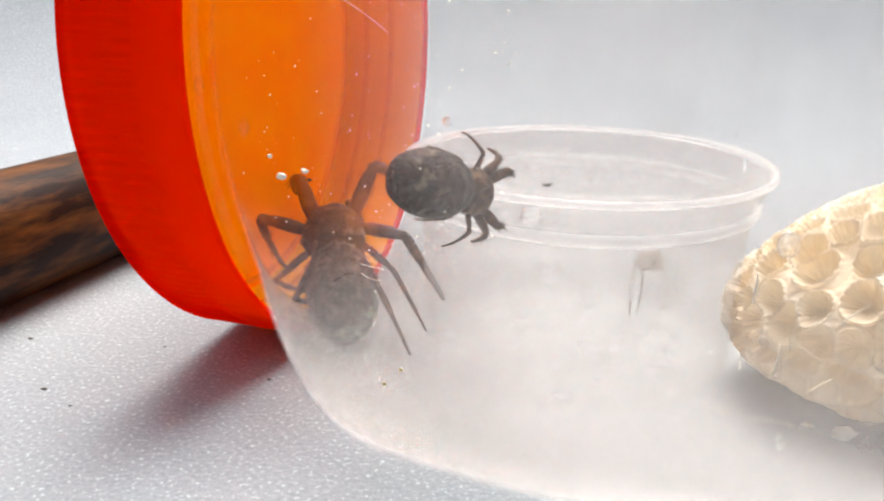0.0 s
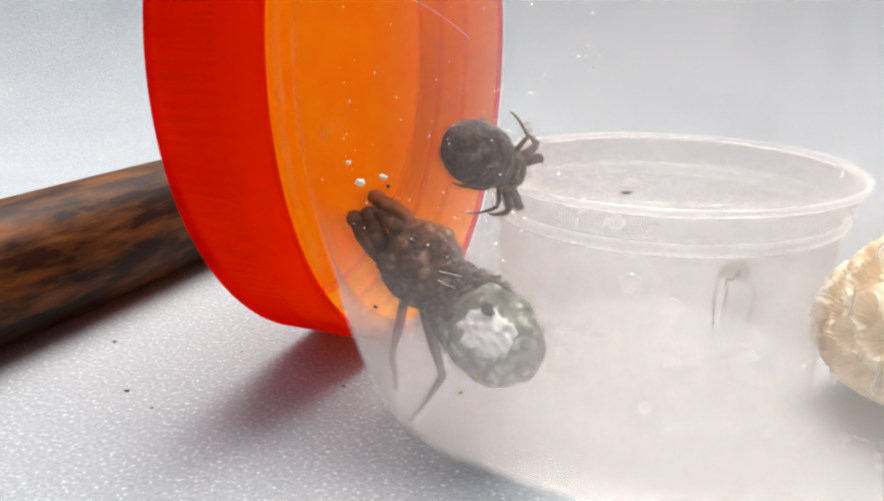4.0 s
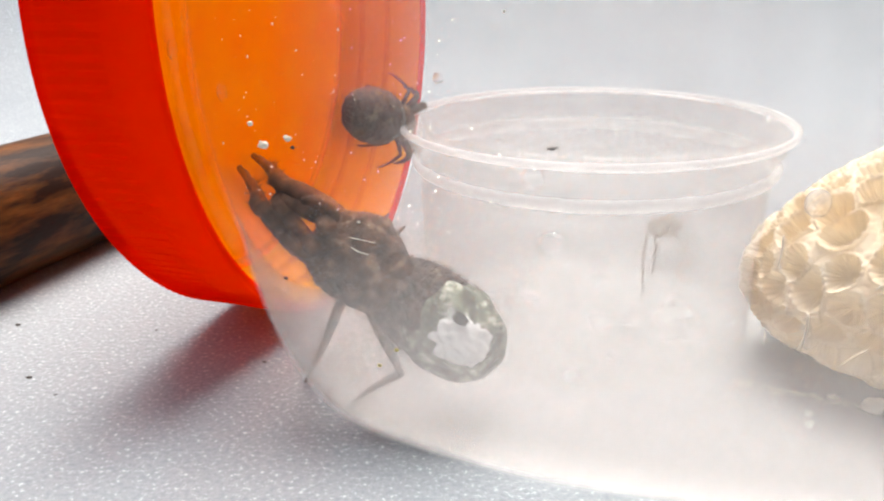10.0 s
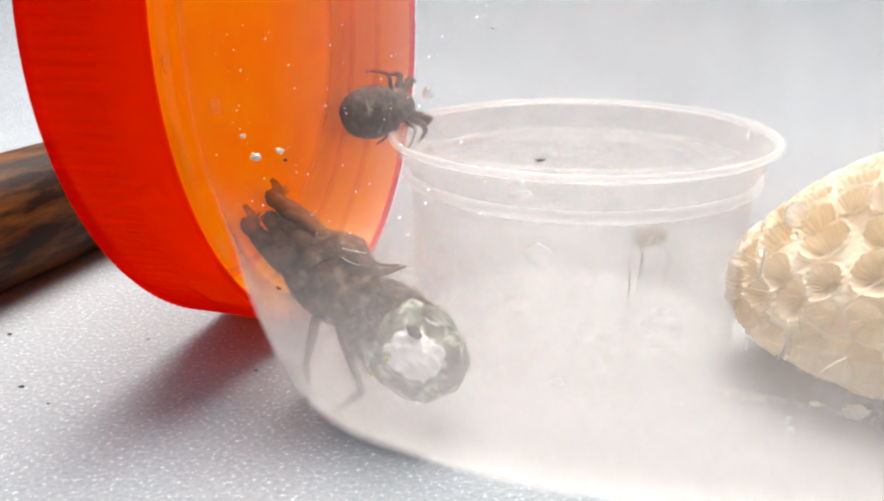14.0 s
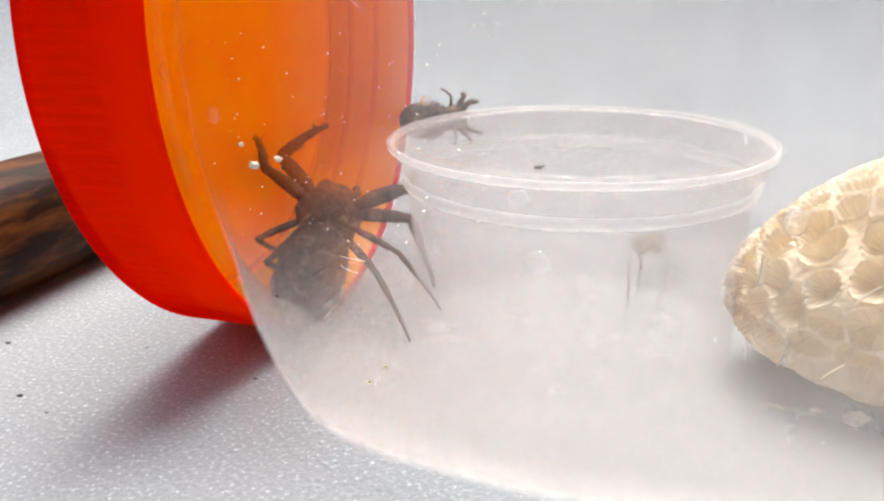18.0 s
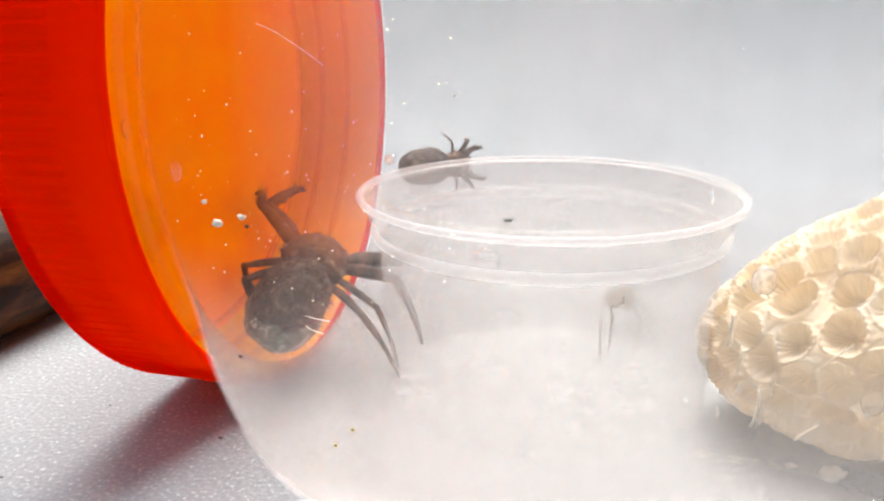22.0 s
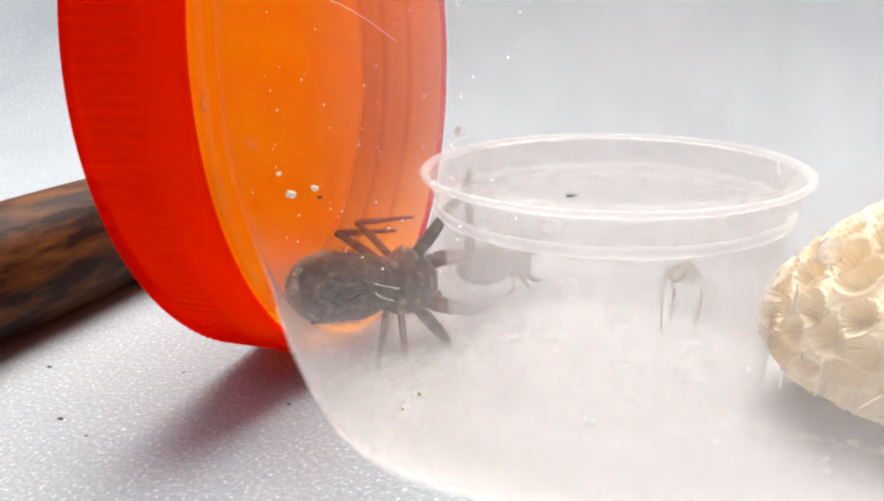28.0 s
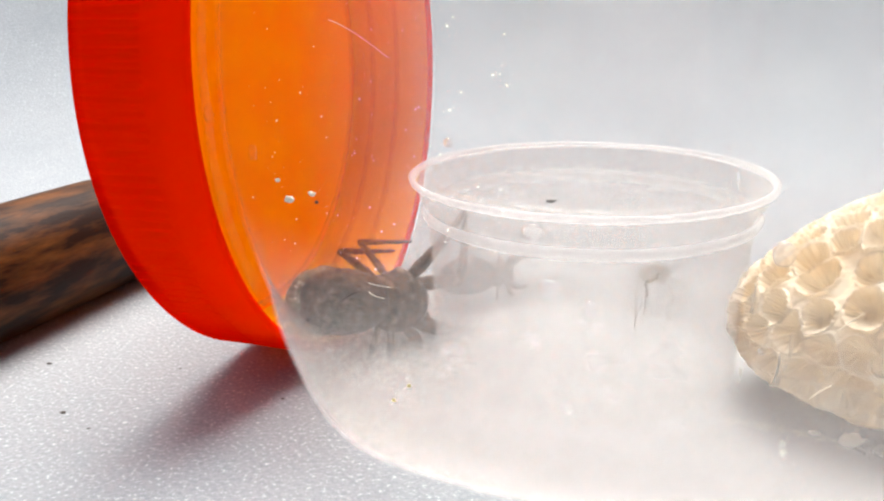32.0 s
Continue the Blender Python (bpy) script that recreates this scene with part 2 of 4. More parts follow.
def sparkling_sheet(name):
    """White foamed sheet: a pearly skin with fine glinting pits."""
    m, nodes, links = material(name)
    co = nodes.new("ShaderNodeTexCoord").outputs["Object"]
    _, broad = tone(nodes, links, co, 18, ((0.3, (0.247, 0.272, 0.292)), (0.7, (0.286, 0.308, 0.326))))
    _, grains = tone(nodes, links, co, 1700, ((0.34, (0.84, 0.85, 0.87)), (0.52, (1, 1, 1)), (0.60, (1.02, 1.02, 1.02)), (0.72, (1.9, 1.9, 1.9))), detail=2.0)
    ramp = nodes.new("ShaderNodeMix")                      # sparkle put into the colour as pale grains in a greyer skin
    ramp.data_type, ramp.blend_type = "RGBA", "MULTIPLY"
    ramp.inputs["Factor"].default_value = 1.0
    links.new(broad.outputs[0], ramp.inputs[6])
    links.new(grains.outputs[0], ramp.inputs[7])
    v = node(nodes, "ShaderNodeTexVoronoi", Scale=900.0)
    links.new(co, v.inputs["Vector"])
    n = node(nodes, "ShaderNodeTexNoise", Scale=1300.0, Detail=3.0)
    links.new(co, n.inputs["Vector"])
    p = node(nodes, "ShaderNodeBsdfPrincipled", Roughness=0.4)
    glint = nodes.new("ShaderNodeMapRange")      # only some pits have a bright skin
    glint.inputs[1].default_value, glint.inputs[2].default_value = 0.62, 0.80
    glint.inputs[3].default_value, glint.inputs[4].default_value = 0.02, 1.0
    spots = node(nodes, "ShaderNodeTexNoise", Scale=1500.0, Detail=2.0)
    links.new(co, spots.inputs["Vector"])
    links.new(spots.outputs[0], glint.inputs[0])
    links.new(glint.outputs[0], p.inputs["Specular IOR Level"])
    links.new(ramp.outputs[2], p.inputs["Base Color"])
    b = bumped(nodes, links, v.outputs[0], 0.2, 0.0005)
    links.new(bumped(nodes, links, n.outputs[0], 0.5, 0.0004, b), p.inputs["Normal"])
    links.new(p.outputs[0], nodes.new("ShaderNodeOutputMaterial").inputs[0])
    return m


def wet(name, colour=(1, 1, 1)):
    m, nodes, links = material(name)
    p = node(nodes, "ShaderNodeBsdfPrincipled", Roughness=0.03, IOR=1.33)
    p.inputs["Transmission Weight"].default_value = 1.0
    p.inputs["Base Color"].default_value = (*colour, 1)
    tp, ms = nodes.new("ShaderNodeBsdfTransparent"), nodes.new("ShaderNodeMixShader")
    ms.inputs[0].default_value = 0.45
    links.new(tp.outputs[0], ms.inputs[1])
    links.new(p.outputs[0], ms.inputs[2])
    links.new(ms.outputs[0], nodes.new("ShaderNodeOutputMaterial").inputs[0])
    return m


def speckled(name, dark, light, scale, roughness=0.65, bump=0.8, bump_scale=1500, depth=0.0003, fleck=(0.22, 0.155, 0.10)):
    """Hairy skin, mottled dark and brown, with pale flecks."""
    m = surface(name, dark, light, scale, roughness=roughness, bump=bump, bump_scale=bump_scale, depth=depth, specular=0.18)
    nodes, links = m.node_tree.nodes, m.node_tree.links
    p = next(n for n in nodes if n.type == "BSDF_PRINCIPLED")
    under = p.inputs["Base Color"].links[0].from_socket
    co = nodes.new("ShaderNodeTexCoord").outputs["Object"]
    _, ramp = tone(nodes, links, co, 620, ((0.54, (0, 0, 0)), (0.70, (1, 1, 1))), detail=3.0)
    mix = nodes.new("ShaderNodeMix")
    mix.data_type = "RGBA"
    mix.inputs[7].default_value = (*fleck, 1)
    links.new(ramp.outputs[0], mix.inputs["Factor"])
    links.new(under, mix.inputs[6])
    links.new(mix.outputs[2], p.inputs["Base Color"])
    return m


SHEET = sparkling_sheet("foam_sheet")
RED = tinted_plastic("red_plastic", (0.84, 0.0, 0.0), (1.0, 0.14, 0.0), 0.40, 0.12, gloss=0.0)
# the lid's red plastic again, coloured orange as if lit from behind
LID_BACKLIT = tinted_plastic("backlit_red_plastic", (1.0, 0.18, 0.0), (1.0, 0.215, 0.0), 0.12, 0.93, scale=40, gloss=0.0)
# and a paler orange copy that holds the glow inside the lid
LID_GLOW = tinted_plastic("inner_glow_plastic", (1.0, 0.52, 0.0), (1.0, 0.80, 0.10), 0.36, 0.2, scale=40, gloss=0.0)
SEAL = fogged("seal_gloss", 0.06, 0.22, 90, white=(1.0, 0.32, 0.0), gloss=0.01)
JAR = fogged("fogged_jar", -0.02, 0.030, 38, white=(0.585, 0.578, 0.57), see=0.55, wet_low=(-0.0430, -0.013, 0.19), wet_along=(0.056, 0.072, 0.85), haze=(0.012, 0.032, 0.030, 0.044, 0.060, 0.35), streak=(1, 1, 0.25), gloss=0.003, begins=(0.014, 0.030))
DEW = dewy("fine_dew", 0.14, 0.235, 25, rough=0.55, ior=1.09, less=(0.019, 0.034, 0.05))
NECK = fogged("clear_neck", -0.03, 0.01, 60, gloss=0.006)
CUP = fogged("milky_cup", 0.15, 0.20, 50, white=(0.55, 0.556, 0.558), gloss=0.0)
CUP_BASE = fogged("milky_base", 0.26, 0.36, 120, white=(0.66, 0.66, 0.65), gloss=0.0)
CUP_LID = fogged("cup_lid_film", 0.12, 0.20, 60, white=(0.62, 0.62, 0.62), gloss=0.02)
CUP_LIP = fogged("milky_lip", 0.31, 0.35, 80, white=(0.75, 0.75, 0.75), gloss=0.0)
CORAL = surface("coral_skeleton", (0.92, 0.78, 0.56), (1.0, 0.95, 0.83), 150, roughness=0.75, bump=0.5, bump_scale=900, depth=0.0002, see=0.45)
WOOD = surface("dark_wood", (0.014, 0.004, 0.001), (0.150, 0.054, 0.010), 300, roughness=0.45, specular=0.1, bump=0.5, bump_scale=420, depth=0.0003, stretch=(1, 0.2, 1), stops=(0.42, 0.74))
CUT = surface("cut_wood", (0.10, 0.05, 0.02), (0.25, 0.14, 0.06), 200, roughness=0.8)
HAIRY = speckled("spider_skin", (0.009, 0.0025, 0.001), (0.115, 0.044, 0.017), 420, roughness=0.65, bump=1.0, bump_scale=1100, depth=0.0006, fleck=(0.28, 0.17, 0.10))
BELLY = speckled("spider_abdomen", (0.006, 0.003, 0.0022), (0.060, 0.027, 0.017), 380, roughness=0.45, bump=1.0, bump_scale=1000, depth=0.0006, fleck=(0.16, 0.115, 0.08))
UNDER = speckled("spider_underside", (0.030, 0.034, 0.022), (0.24, 0.26, 0.19), 420, roughness=0.35, bump=0.8, bump_scale=1200, depth=0.0003, fleck=(0.55, 0.56, 0.46))
LEGS = surface("spider_legs", (0.010, 0.0035, 0.0018), (0.17, 0.075, 0.036), 420, roughness=0.6, specular=0.15, bump=0.6, bump_scale=1500, depth=0.0002, see=0.3, stretch=(1, 0.25, 0.25), stops=(0.36, 0.66))
# white that stands for the bright shine of the wet contact
PALE = surface("wet_contact_shine", (0.80, 0.80, 0.77), (0.95, 0.95, 0.92), 300, roughness=0.2, bump=0.4, depth=0.0002, coat=0.6)
EYE = surface("eye_black", (0.004, 0.004, 0.004), (0.01, 0.01, 0.01), 100, roughness=0.08, bump=0)
HUSK = fogged("dry_husk", 0.35, 0.65, 320, white=(0.32, 0.25, 0.15), gloss=0.0)
GRAVEL = surface("grey_grit", (0.02, 0.024, 0.016), (0.12, 0.125, 0.095), 500, roughness=0.9, bump=0.7, depth=0.0002)
CRUMB = surface("pale_crumb", (0.62, 0.55, 0.42), (0.85, 0.80, 0.68), 900, roughness=0.8, bump=0.5, depth=0.0001)
MOSS = surface("yellow_crumb", (0.20, 0.17, 0.02), (0.42, 0.36, 0.06), 900, roughness=0.8, bump=0)
SPECK = surface("dark_speck", (0.02, 0.018, 0.015), (0.06, 0.05, 0.04), 900, roughness=0.9, bump=0)
WATER = wet("water")


# ---- mesh helpers ----
def mesh_of(name, verts, faces, material_, smooth=True):
    me = bpy.data.meshes.new(name)
    me.from_pydata([tuple(v) for v in verts], [], faces)
    me.materials.append(material_)
    if smooth:
        me.polygons.foreach_set("use_smooth", [True] * len(me.polygons))
    me.update()
    return me


def part(name, data, parent, label=""):
    ob = new(name, data)
    ob.parent = parent
    if data.materials[0] in (JAR, DEW, NECK, CUP, CUP_LID, CUP_BASE, CUP_LIP):
        ob.visible_shadow = False         # clear walls let the daylight in
    if label:
        tagged(ob, label)
    return ob


def thing(name, m, label, category, group="", kind="", data=None):
    ob = new(name, data)
    ob.matrix_world = m
    return tagged(ob, label, category, group, kind)


def grid(rows, closed=True, cap_first=False, cap_last=False):
    """Verts and faces of rings of equal length."""
    k = len(rows[0])
    verts = [p for r in rows for p in r]
    faces = []
    for i in range(len(rows) - 1):
        for j in range(k if closed else k - 1):
            faces.append((i * k + j, i * k + (j + 1) % k, (i + 1) * k + (j + 1) % k, (i + 1) * k + j))
    if cap_first:
        faces.append(tuple(range(k))[::-1])
    if cap_last:
        faces.append(tuple(range((len(rows) - 1) * k, len(rows) * k)))
    return verts, faces


def turned(profile, k=96, axis="x", cap_first=False, cap_last=False):
    """A body turned round an axis from (place along it, radius)."""
    rows = []
    for s, r in profile:
        ring = [(r * math.cos(2 * math.pi * j / k), r * math.sin(2 * math.pi * j / k)) for j in range(k)]
        rows.append([(s, a, b) if axis == "x" else (a, b, s) for a, b in ring])
    return grid(rows, True, cap_first, cap_last)


def tube(points, radii, k=8):
    """A tapered limb along points, closed at both ends."""
    pts = [Vector(p) for p in points]
    rows = []
    side = None
    for i, p in enumerate(pts):
        d = (pts[min(i + 1, len(pts) - 1)] - pts[max(i - 1, 0)]).normalized()
        if side is None:
            side = d.orthogonal().normalized()
        side = (side - d * side.dot(d)).normalized()
        other = d.cross(side)
        rows.append([tuple(p + radii[i] * (math.cos(2 * math.pi * j / k) * side + math.sin(2 * math.pi * j / k) * other)) for j in range(k)])
    return grid(rows, True, True, True)


def merged(*pieces):
    verts, faces = [], []
    for v, f in pieces:
        n = len(verts)
        verts += list(v)
        faces += [tuple(i + n for i in q) for q in f]
    return verts, faces


def lump(radii, rough=0.15, freq=1.0, seed=0, nu=24, nv=14):
    """An uneven rounded body."""
    rows = []
    for i in range(nv + 1):
        th = math.pi * (i + 0.02) / (nv + 0.04)
        row = []
        for j in range(nu):
            ph = 2 * math.pi * j / nu
            d = Vector((math.sin(th) * math.cos(ph), math.sin(th) * math.sin(ph), math.cos(th)))
            k = 1 + rough * noise.noise(d * freq * 2 + Vector((seed * 7.1, seed * 3.3, seed)))
            row.append((d.x * radii[0] * k, d.y * radii[1] * k, d.z * radii[2] * k))
        rows.append(row)
    return grid(rows, True, True, True)


# ---- the setting: a white sheet that sweeps up into the backdrop ----
def build_sheet():
    prof = [(-0.9, 0.0), (-0.4, 0.0), (0.0, 0.0), (0.15, 0.0), (0.26, 0.0)]
    for i in range(1, 23):
        a = radians(3 * i)
        prof.append((0.26 + 0.30 * math.sin(a), 0.30 * (1 - math.cos(a))))
    prof.append((0.59, 0.33))
    xs = [-1.2, -0.6, -0.3, -0.1, 0, 0.1, 0.3, 0.6, 1.2]
    verts, faces = grid([[(x, y, z) for x in xs] for y, z in prof], closed=False)
    ob = new("ground", mesh_of("ground", verts, [f[::-1] for f in faces], SHEET))
    tagged(ob, "white pearly foamed sheet sweeping up into a backdrop", "backdrop sheet", kind="structure")


build_sheet()

# ---- the jar, on its side, with its screw lid ----
JAR_AT = pose(-0.0144, 0.1325, 0.0436, 0, 0, -15.1)


def jar_section(s, wide, high, corner):
    """A rounded square across the jar."""
    ring = []
    corner = min(corner, wide - 1e-5, high - 1e-5)
    for q, (sy, sz) in enumerate(((1, 1), (-1, 1), (-1, -1), (1, -1))):
        cy, cz = sy * (wide - corner), sz * (high - corner)
        for j in range(25):
            a = math.pi / 2 * (q + j / 24)
            ring.append((s, cy + corner * math.cos(a), cz + corner * math.sin(a)))
        ny, nz = ((-1, 1), (-1, -1), (1, -1), (1, 1))[q]
        ny, nz = ny * (wide - corner), nz * (high - corner)
        last = ring[-1]
        first = (s, ny + corner * math.cos(math.pi / 2 * (q + 1)), nz + corner * math.sin(math.pi / 2 * (q + 1)))
        for j in range(1, 7):
            ring.append(tuple(last[i] + (first[i] - last[i]) * j / 7 for i in range(3)))
    return ring


def build_jar():
    jar = thing("plastic_jar", JAR_AT, "fogged clear plastic jar lying on its side on the sheet", "jar")
    # along, half width, half height, corner: a round neck that swells into a squarish body
    plan = np.array([(1.5, 40.8, 40.8, 40.7), (6.0, 42.0, 41.5, 28), (7.8, 42.7, 42.0, 21), (11.0, 44.0, 42.6, 15.5), (15.8, 46.0, 43.1, 11.5), (21.4, 47.6, 43.3, 10.2), (31.6, 48.8, 43.4, 8.5),
                     (40.4, 49.0, 43.4, 6.8), (70, 49.0, 43.4, 6.8), (140, 49, 43.4, 6.8), (144, 48.6, 43.0, 7.5), (147, 47, 41.5, 9), (148, 44, 38.5, 10)]) * 0.001
    at = np.concatenate([np.linspace(0.0015, 0.0065, 12), np.linspace(0.0075, 0.0404, 26), [0.055, 0.07, 0.1, 0.14, 0.142, 0.144, 0.1455, 0.147, 0.148]])
    sizes = [np.interp(at, plan[:, 0], plan[:, i]) for i in (1, 2, 3)]
    kernel = [0.25, 0.5, 0.25]
    for _ in range(3):
        sizes = [np.concatenate([c[:1], np.convolve(c, kernel, "valid"), c[-1:]]) for c in sizes]
    rows = [jar_section(float(q), *(float(c[i]) for c in sizes)) for i, q in enumerate(at)]
    inner = [jar_section(float(q), *(float(c[i]) - 0.0005 for c in sizes)) for i, q in enumerate(at)]
    fog = [jar_section(float(q), *(float(c[i]) - 0.0006 for c in sizes)) for i, q in enumerate(at)]
    fog_two = [jar_section(float(q), *(float(c[i]) - 0.00065 for c in sizes)) for i, q in enumerate(at)]
    dew = [jar_section(float(q), *(float(c[i]) - 0.0007 for c in sizes)) for i, q in enumerate(at)]
    dew_two = [jar_section(float(q), *(float(c[i]) - 0.0008 for c in sizes)) for i, q in enumerate(at)]
    middle = [jar_section(float(q), *(float(c[i]) - 0.00025 for c in sizes)) for i, q in enumerate(at)]
    for name, rings in (("outer_face", rows), ("wall_core", middle), ("inner_face", inner), ("fog_film", fog), ("fog_film", fog_two), ("dew_film", dew), ("dew_film", dew_two)):
        v, f = grid(rings, True, False, True)
        part(name, mesh_of("jar_" + name, v, f, DEW if name == "dew_film" else JAR), jar, "fogged clear plastic with dew")
    v, f = turned([(-0.013, 0.0385), (-0.013, 0.0400), (-0.001, 0.0400), (-0.0004, 0.0404), (0.0014, 0.0405)], 120)
    part("neck", mesh_of("jar_neck", v, f, NECK), jar)
    for s, r in ((0.0006, 0.0427), (0.0026, 0.0424)):
        v, f = turned([(s - 0.0006, 0.0402), (s - 0.0004, r - 0.0003), (s, r), (s + 0.0004, r - 0.0003), (s + 0.0006, 0.0402)], 120)
        part("neck_ring", mesh_of("jar_ring", v, f, NECK), jar)
    return jar


def build_lid():
    lid = thing("screw_lid", JAR_AT, "bright red ribbed plastic screw lid on the jar", "lid")
    k = 720
    prof = [(-0.0006, 0.0422, 0), (0.0, 0.0433, 0), (-0.0006, 0.0436, 0), (-0.0060, 0.0436, 0), (-0.0063, 0.0435, 1), (-0.0150, 0.0433, 1), (-0.0156, 0.0430, 0), (-0.0162, 0.0420, 0), (-0.0164, 0.0405, 0)]
    rows = [[(s, (r - (0.0004 if rib and (j // 2) % 2 else 0)) * math.cos(2 * math.pi * j / k), (r - (0.0004 if rib and (j // 2) % 2 else 0)) * math.sin(2 * math.pi * j / k)) for j in range(k)] for s, r, rib in prof]
    v, f = grid(rows)
    part("skirt", mesh_of("lid_skirt", v, f, RED), lid, "red plastic with fine grip ribs")
    # back light is put into the orange of the lid's top
    v, f = turned([(-0.0164, 0.0405), (-0.0164, 0.02), (-0.0164, 0.0002)], 96, cap_last=True)
    part("top", mesh_of("lid_top", v, f, LID_BACKLIT), lid, "translucent red lid plastic, coloured orange for the light behind it")
    # extra shell whose orange stands for light bouncing inside the lid
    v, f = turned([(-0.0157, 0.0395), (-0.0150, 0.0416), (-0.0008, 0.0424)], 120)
    part("inner_wall", mesh_of("lid_glow_shell", v, f, LID_GLOW), lid, "inner side of the red lid, coloured orange for its inner glow")
    for s, r in ((-0.0155, 0.0385), (-0.0120, 0.0413), (-0.0070, 0.0416)):
        v, f = turned([(s - 0.0004, r), (s - 0.0003, r - 0.0008), (s + 0.0003, r - 0.0009), (s + 0.0005, r)], 120)
        part("thread_ring", mesh_of("thread_ring", v, f, SEAL), lid)
    return lid


build_jar()
build_lid()


# ---- the small cup inside the jar ----
def build_cup():
    cup = thing("portion_cup", pose(0.0207, 0.1192, 0.0016, 2.0, 0, 0), "small milky clear plastic cup standing inside the jar", "cup")
    layers = []
    for d in (0.0, 0.0002, 0.0004):                          # outer face, milky core, inner face
        layers.append(turned([(0.0, 0.0214 - d), (0.0008, 0.0218 - d), (0.010, 0.0222 - d), (0.0226, 0.0226 - d), (0.0234, 0.0229 - d), (0.0256, 0.0241 - d), (0.0274, 0.0246 - d)], 96, "z"))
    v, f = merged(*layers)
    part("wall", mesh_of("cup_wall", v, f, CUP), cup)
    v, f = turned([(0.0, 0.0216), (0.0004, 0.0200), (0.0012, 0.0194), (0.0012, 0.0002)], 96, "z", cap_last=True)
    part("base", mesh_of("cup_base", v, f, CUP_BASE), cup)
    v, f = turned([(0.0274, 0.0244), (0.0281, 0.0246), (0.0283, 0.0250), (0.0280, 0.0254), (0.0275, 0.0253), (0.0273, 0.0249), (0.0274, 0.0244)], 96, "z")
    part("lip", mesh_of("cup_lip", v, f, CUP_LIP), cup)
    v, f = turned([(0.0221, 0.0226), (0.0225, 0.0234), (0.0232, 0.0237), (0.0236, 0.0234), (0.0238, 0.0230)], 96, "z")
    part("step_ring", mesh_of("cup_step", v, f, CUP_LIP), cup)
    v, f = turned([(0.0278, 0.0246), (0.0279, 0.0222), (0.0275, 0.0217), (0.0256, 0.0213), (0.0254, 0.0002)], 96, "z", cap_last=True)
    ring = turned([(0.0276, 0.0217), (0.0281, 0.0219), (0.0282, 0.0222), (0.0280, 0.0225), (0.0276, 0.0224)], 96, "z")
    part("recess_ring", mesh_of("cup_recess_ring", *ring, CUP_LID), cup)
    part("lid", mesh_of("cup_lid", v, f, CUP_LID), cup, "thin clear recessed lid")


def build_cup_clutter():
    """A shed skin that clings inside the cup's wall, and a dead gnat on its lid."""
    husk = thing("shed_skin", pose(0.0262, 0.0992, 0.0205, 0, 0, 8), "pale brown shed spider skin clinging to the cup", "shed skin")
    v, f = lump((0.0019, 0.0006, 0.0011), 0.5, 1.6, seed=11)
    part("back", mesh_of("husk_back", v, f, HUSK), husk)
    for i, (x, bend, long) in enumerate(((-0.0019, -0.0005, 0.0084), (-0.0012, 0.0003, 0.0066), (0.0013, 0.0012, 0.0078), (0.0019, 0.0024, 0.0062))):
        pts = [(x, 0, -0.0004), (x + bend, -0.0004, -long * 0.35), (x + bend * 0.6, -0.0003, -long * 0.7), (x + bend * 0.1, 0, -long)]
        v, f = tube(pts, [0.00014, 0.00018, 0.00012, 0.00006], 6)
        part("leg", mesh_of("husk_leg", v, f, HUSK), husk)
    gnat = thing("dead_gnat", pose(0.0145, 0.109, 0.0275), "tiny dead gnat on the cup's lid", "gnat")
    v, f = lump((0.0005, 0.0002, 0.00018), 0.3, 1.5, seed=2, nu=12, nv=8)
    part("body", mesh_of("gnat_body", v, f, SPECK), gnat)
    for y in (-1, 1):
        for x in (-0.0003, 0.0001, 0.0004):
            v, f = tube([(x, 0, 0), (x * 1.6, y * 0.0005, 0.0003), (x * 2.2, y * 0.0008, -0.0002)], [0.00006, 0.00005, 0.00003], 5)
            part("leg", mesh_of("gnat_leg", v, f, SPECK), gnat)


build_cup()
build_cup_clutter()


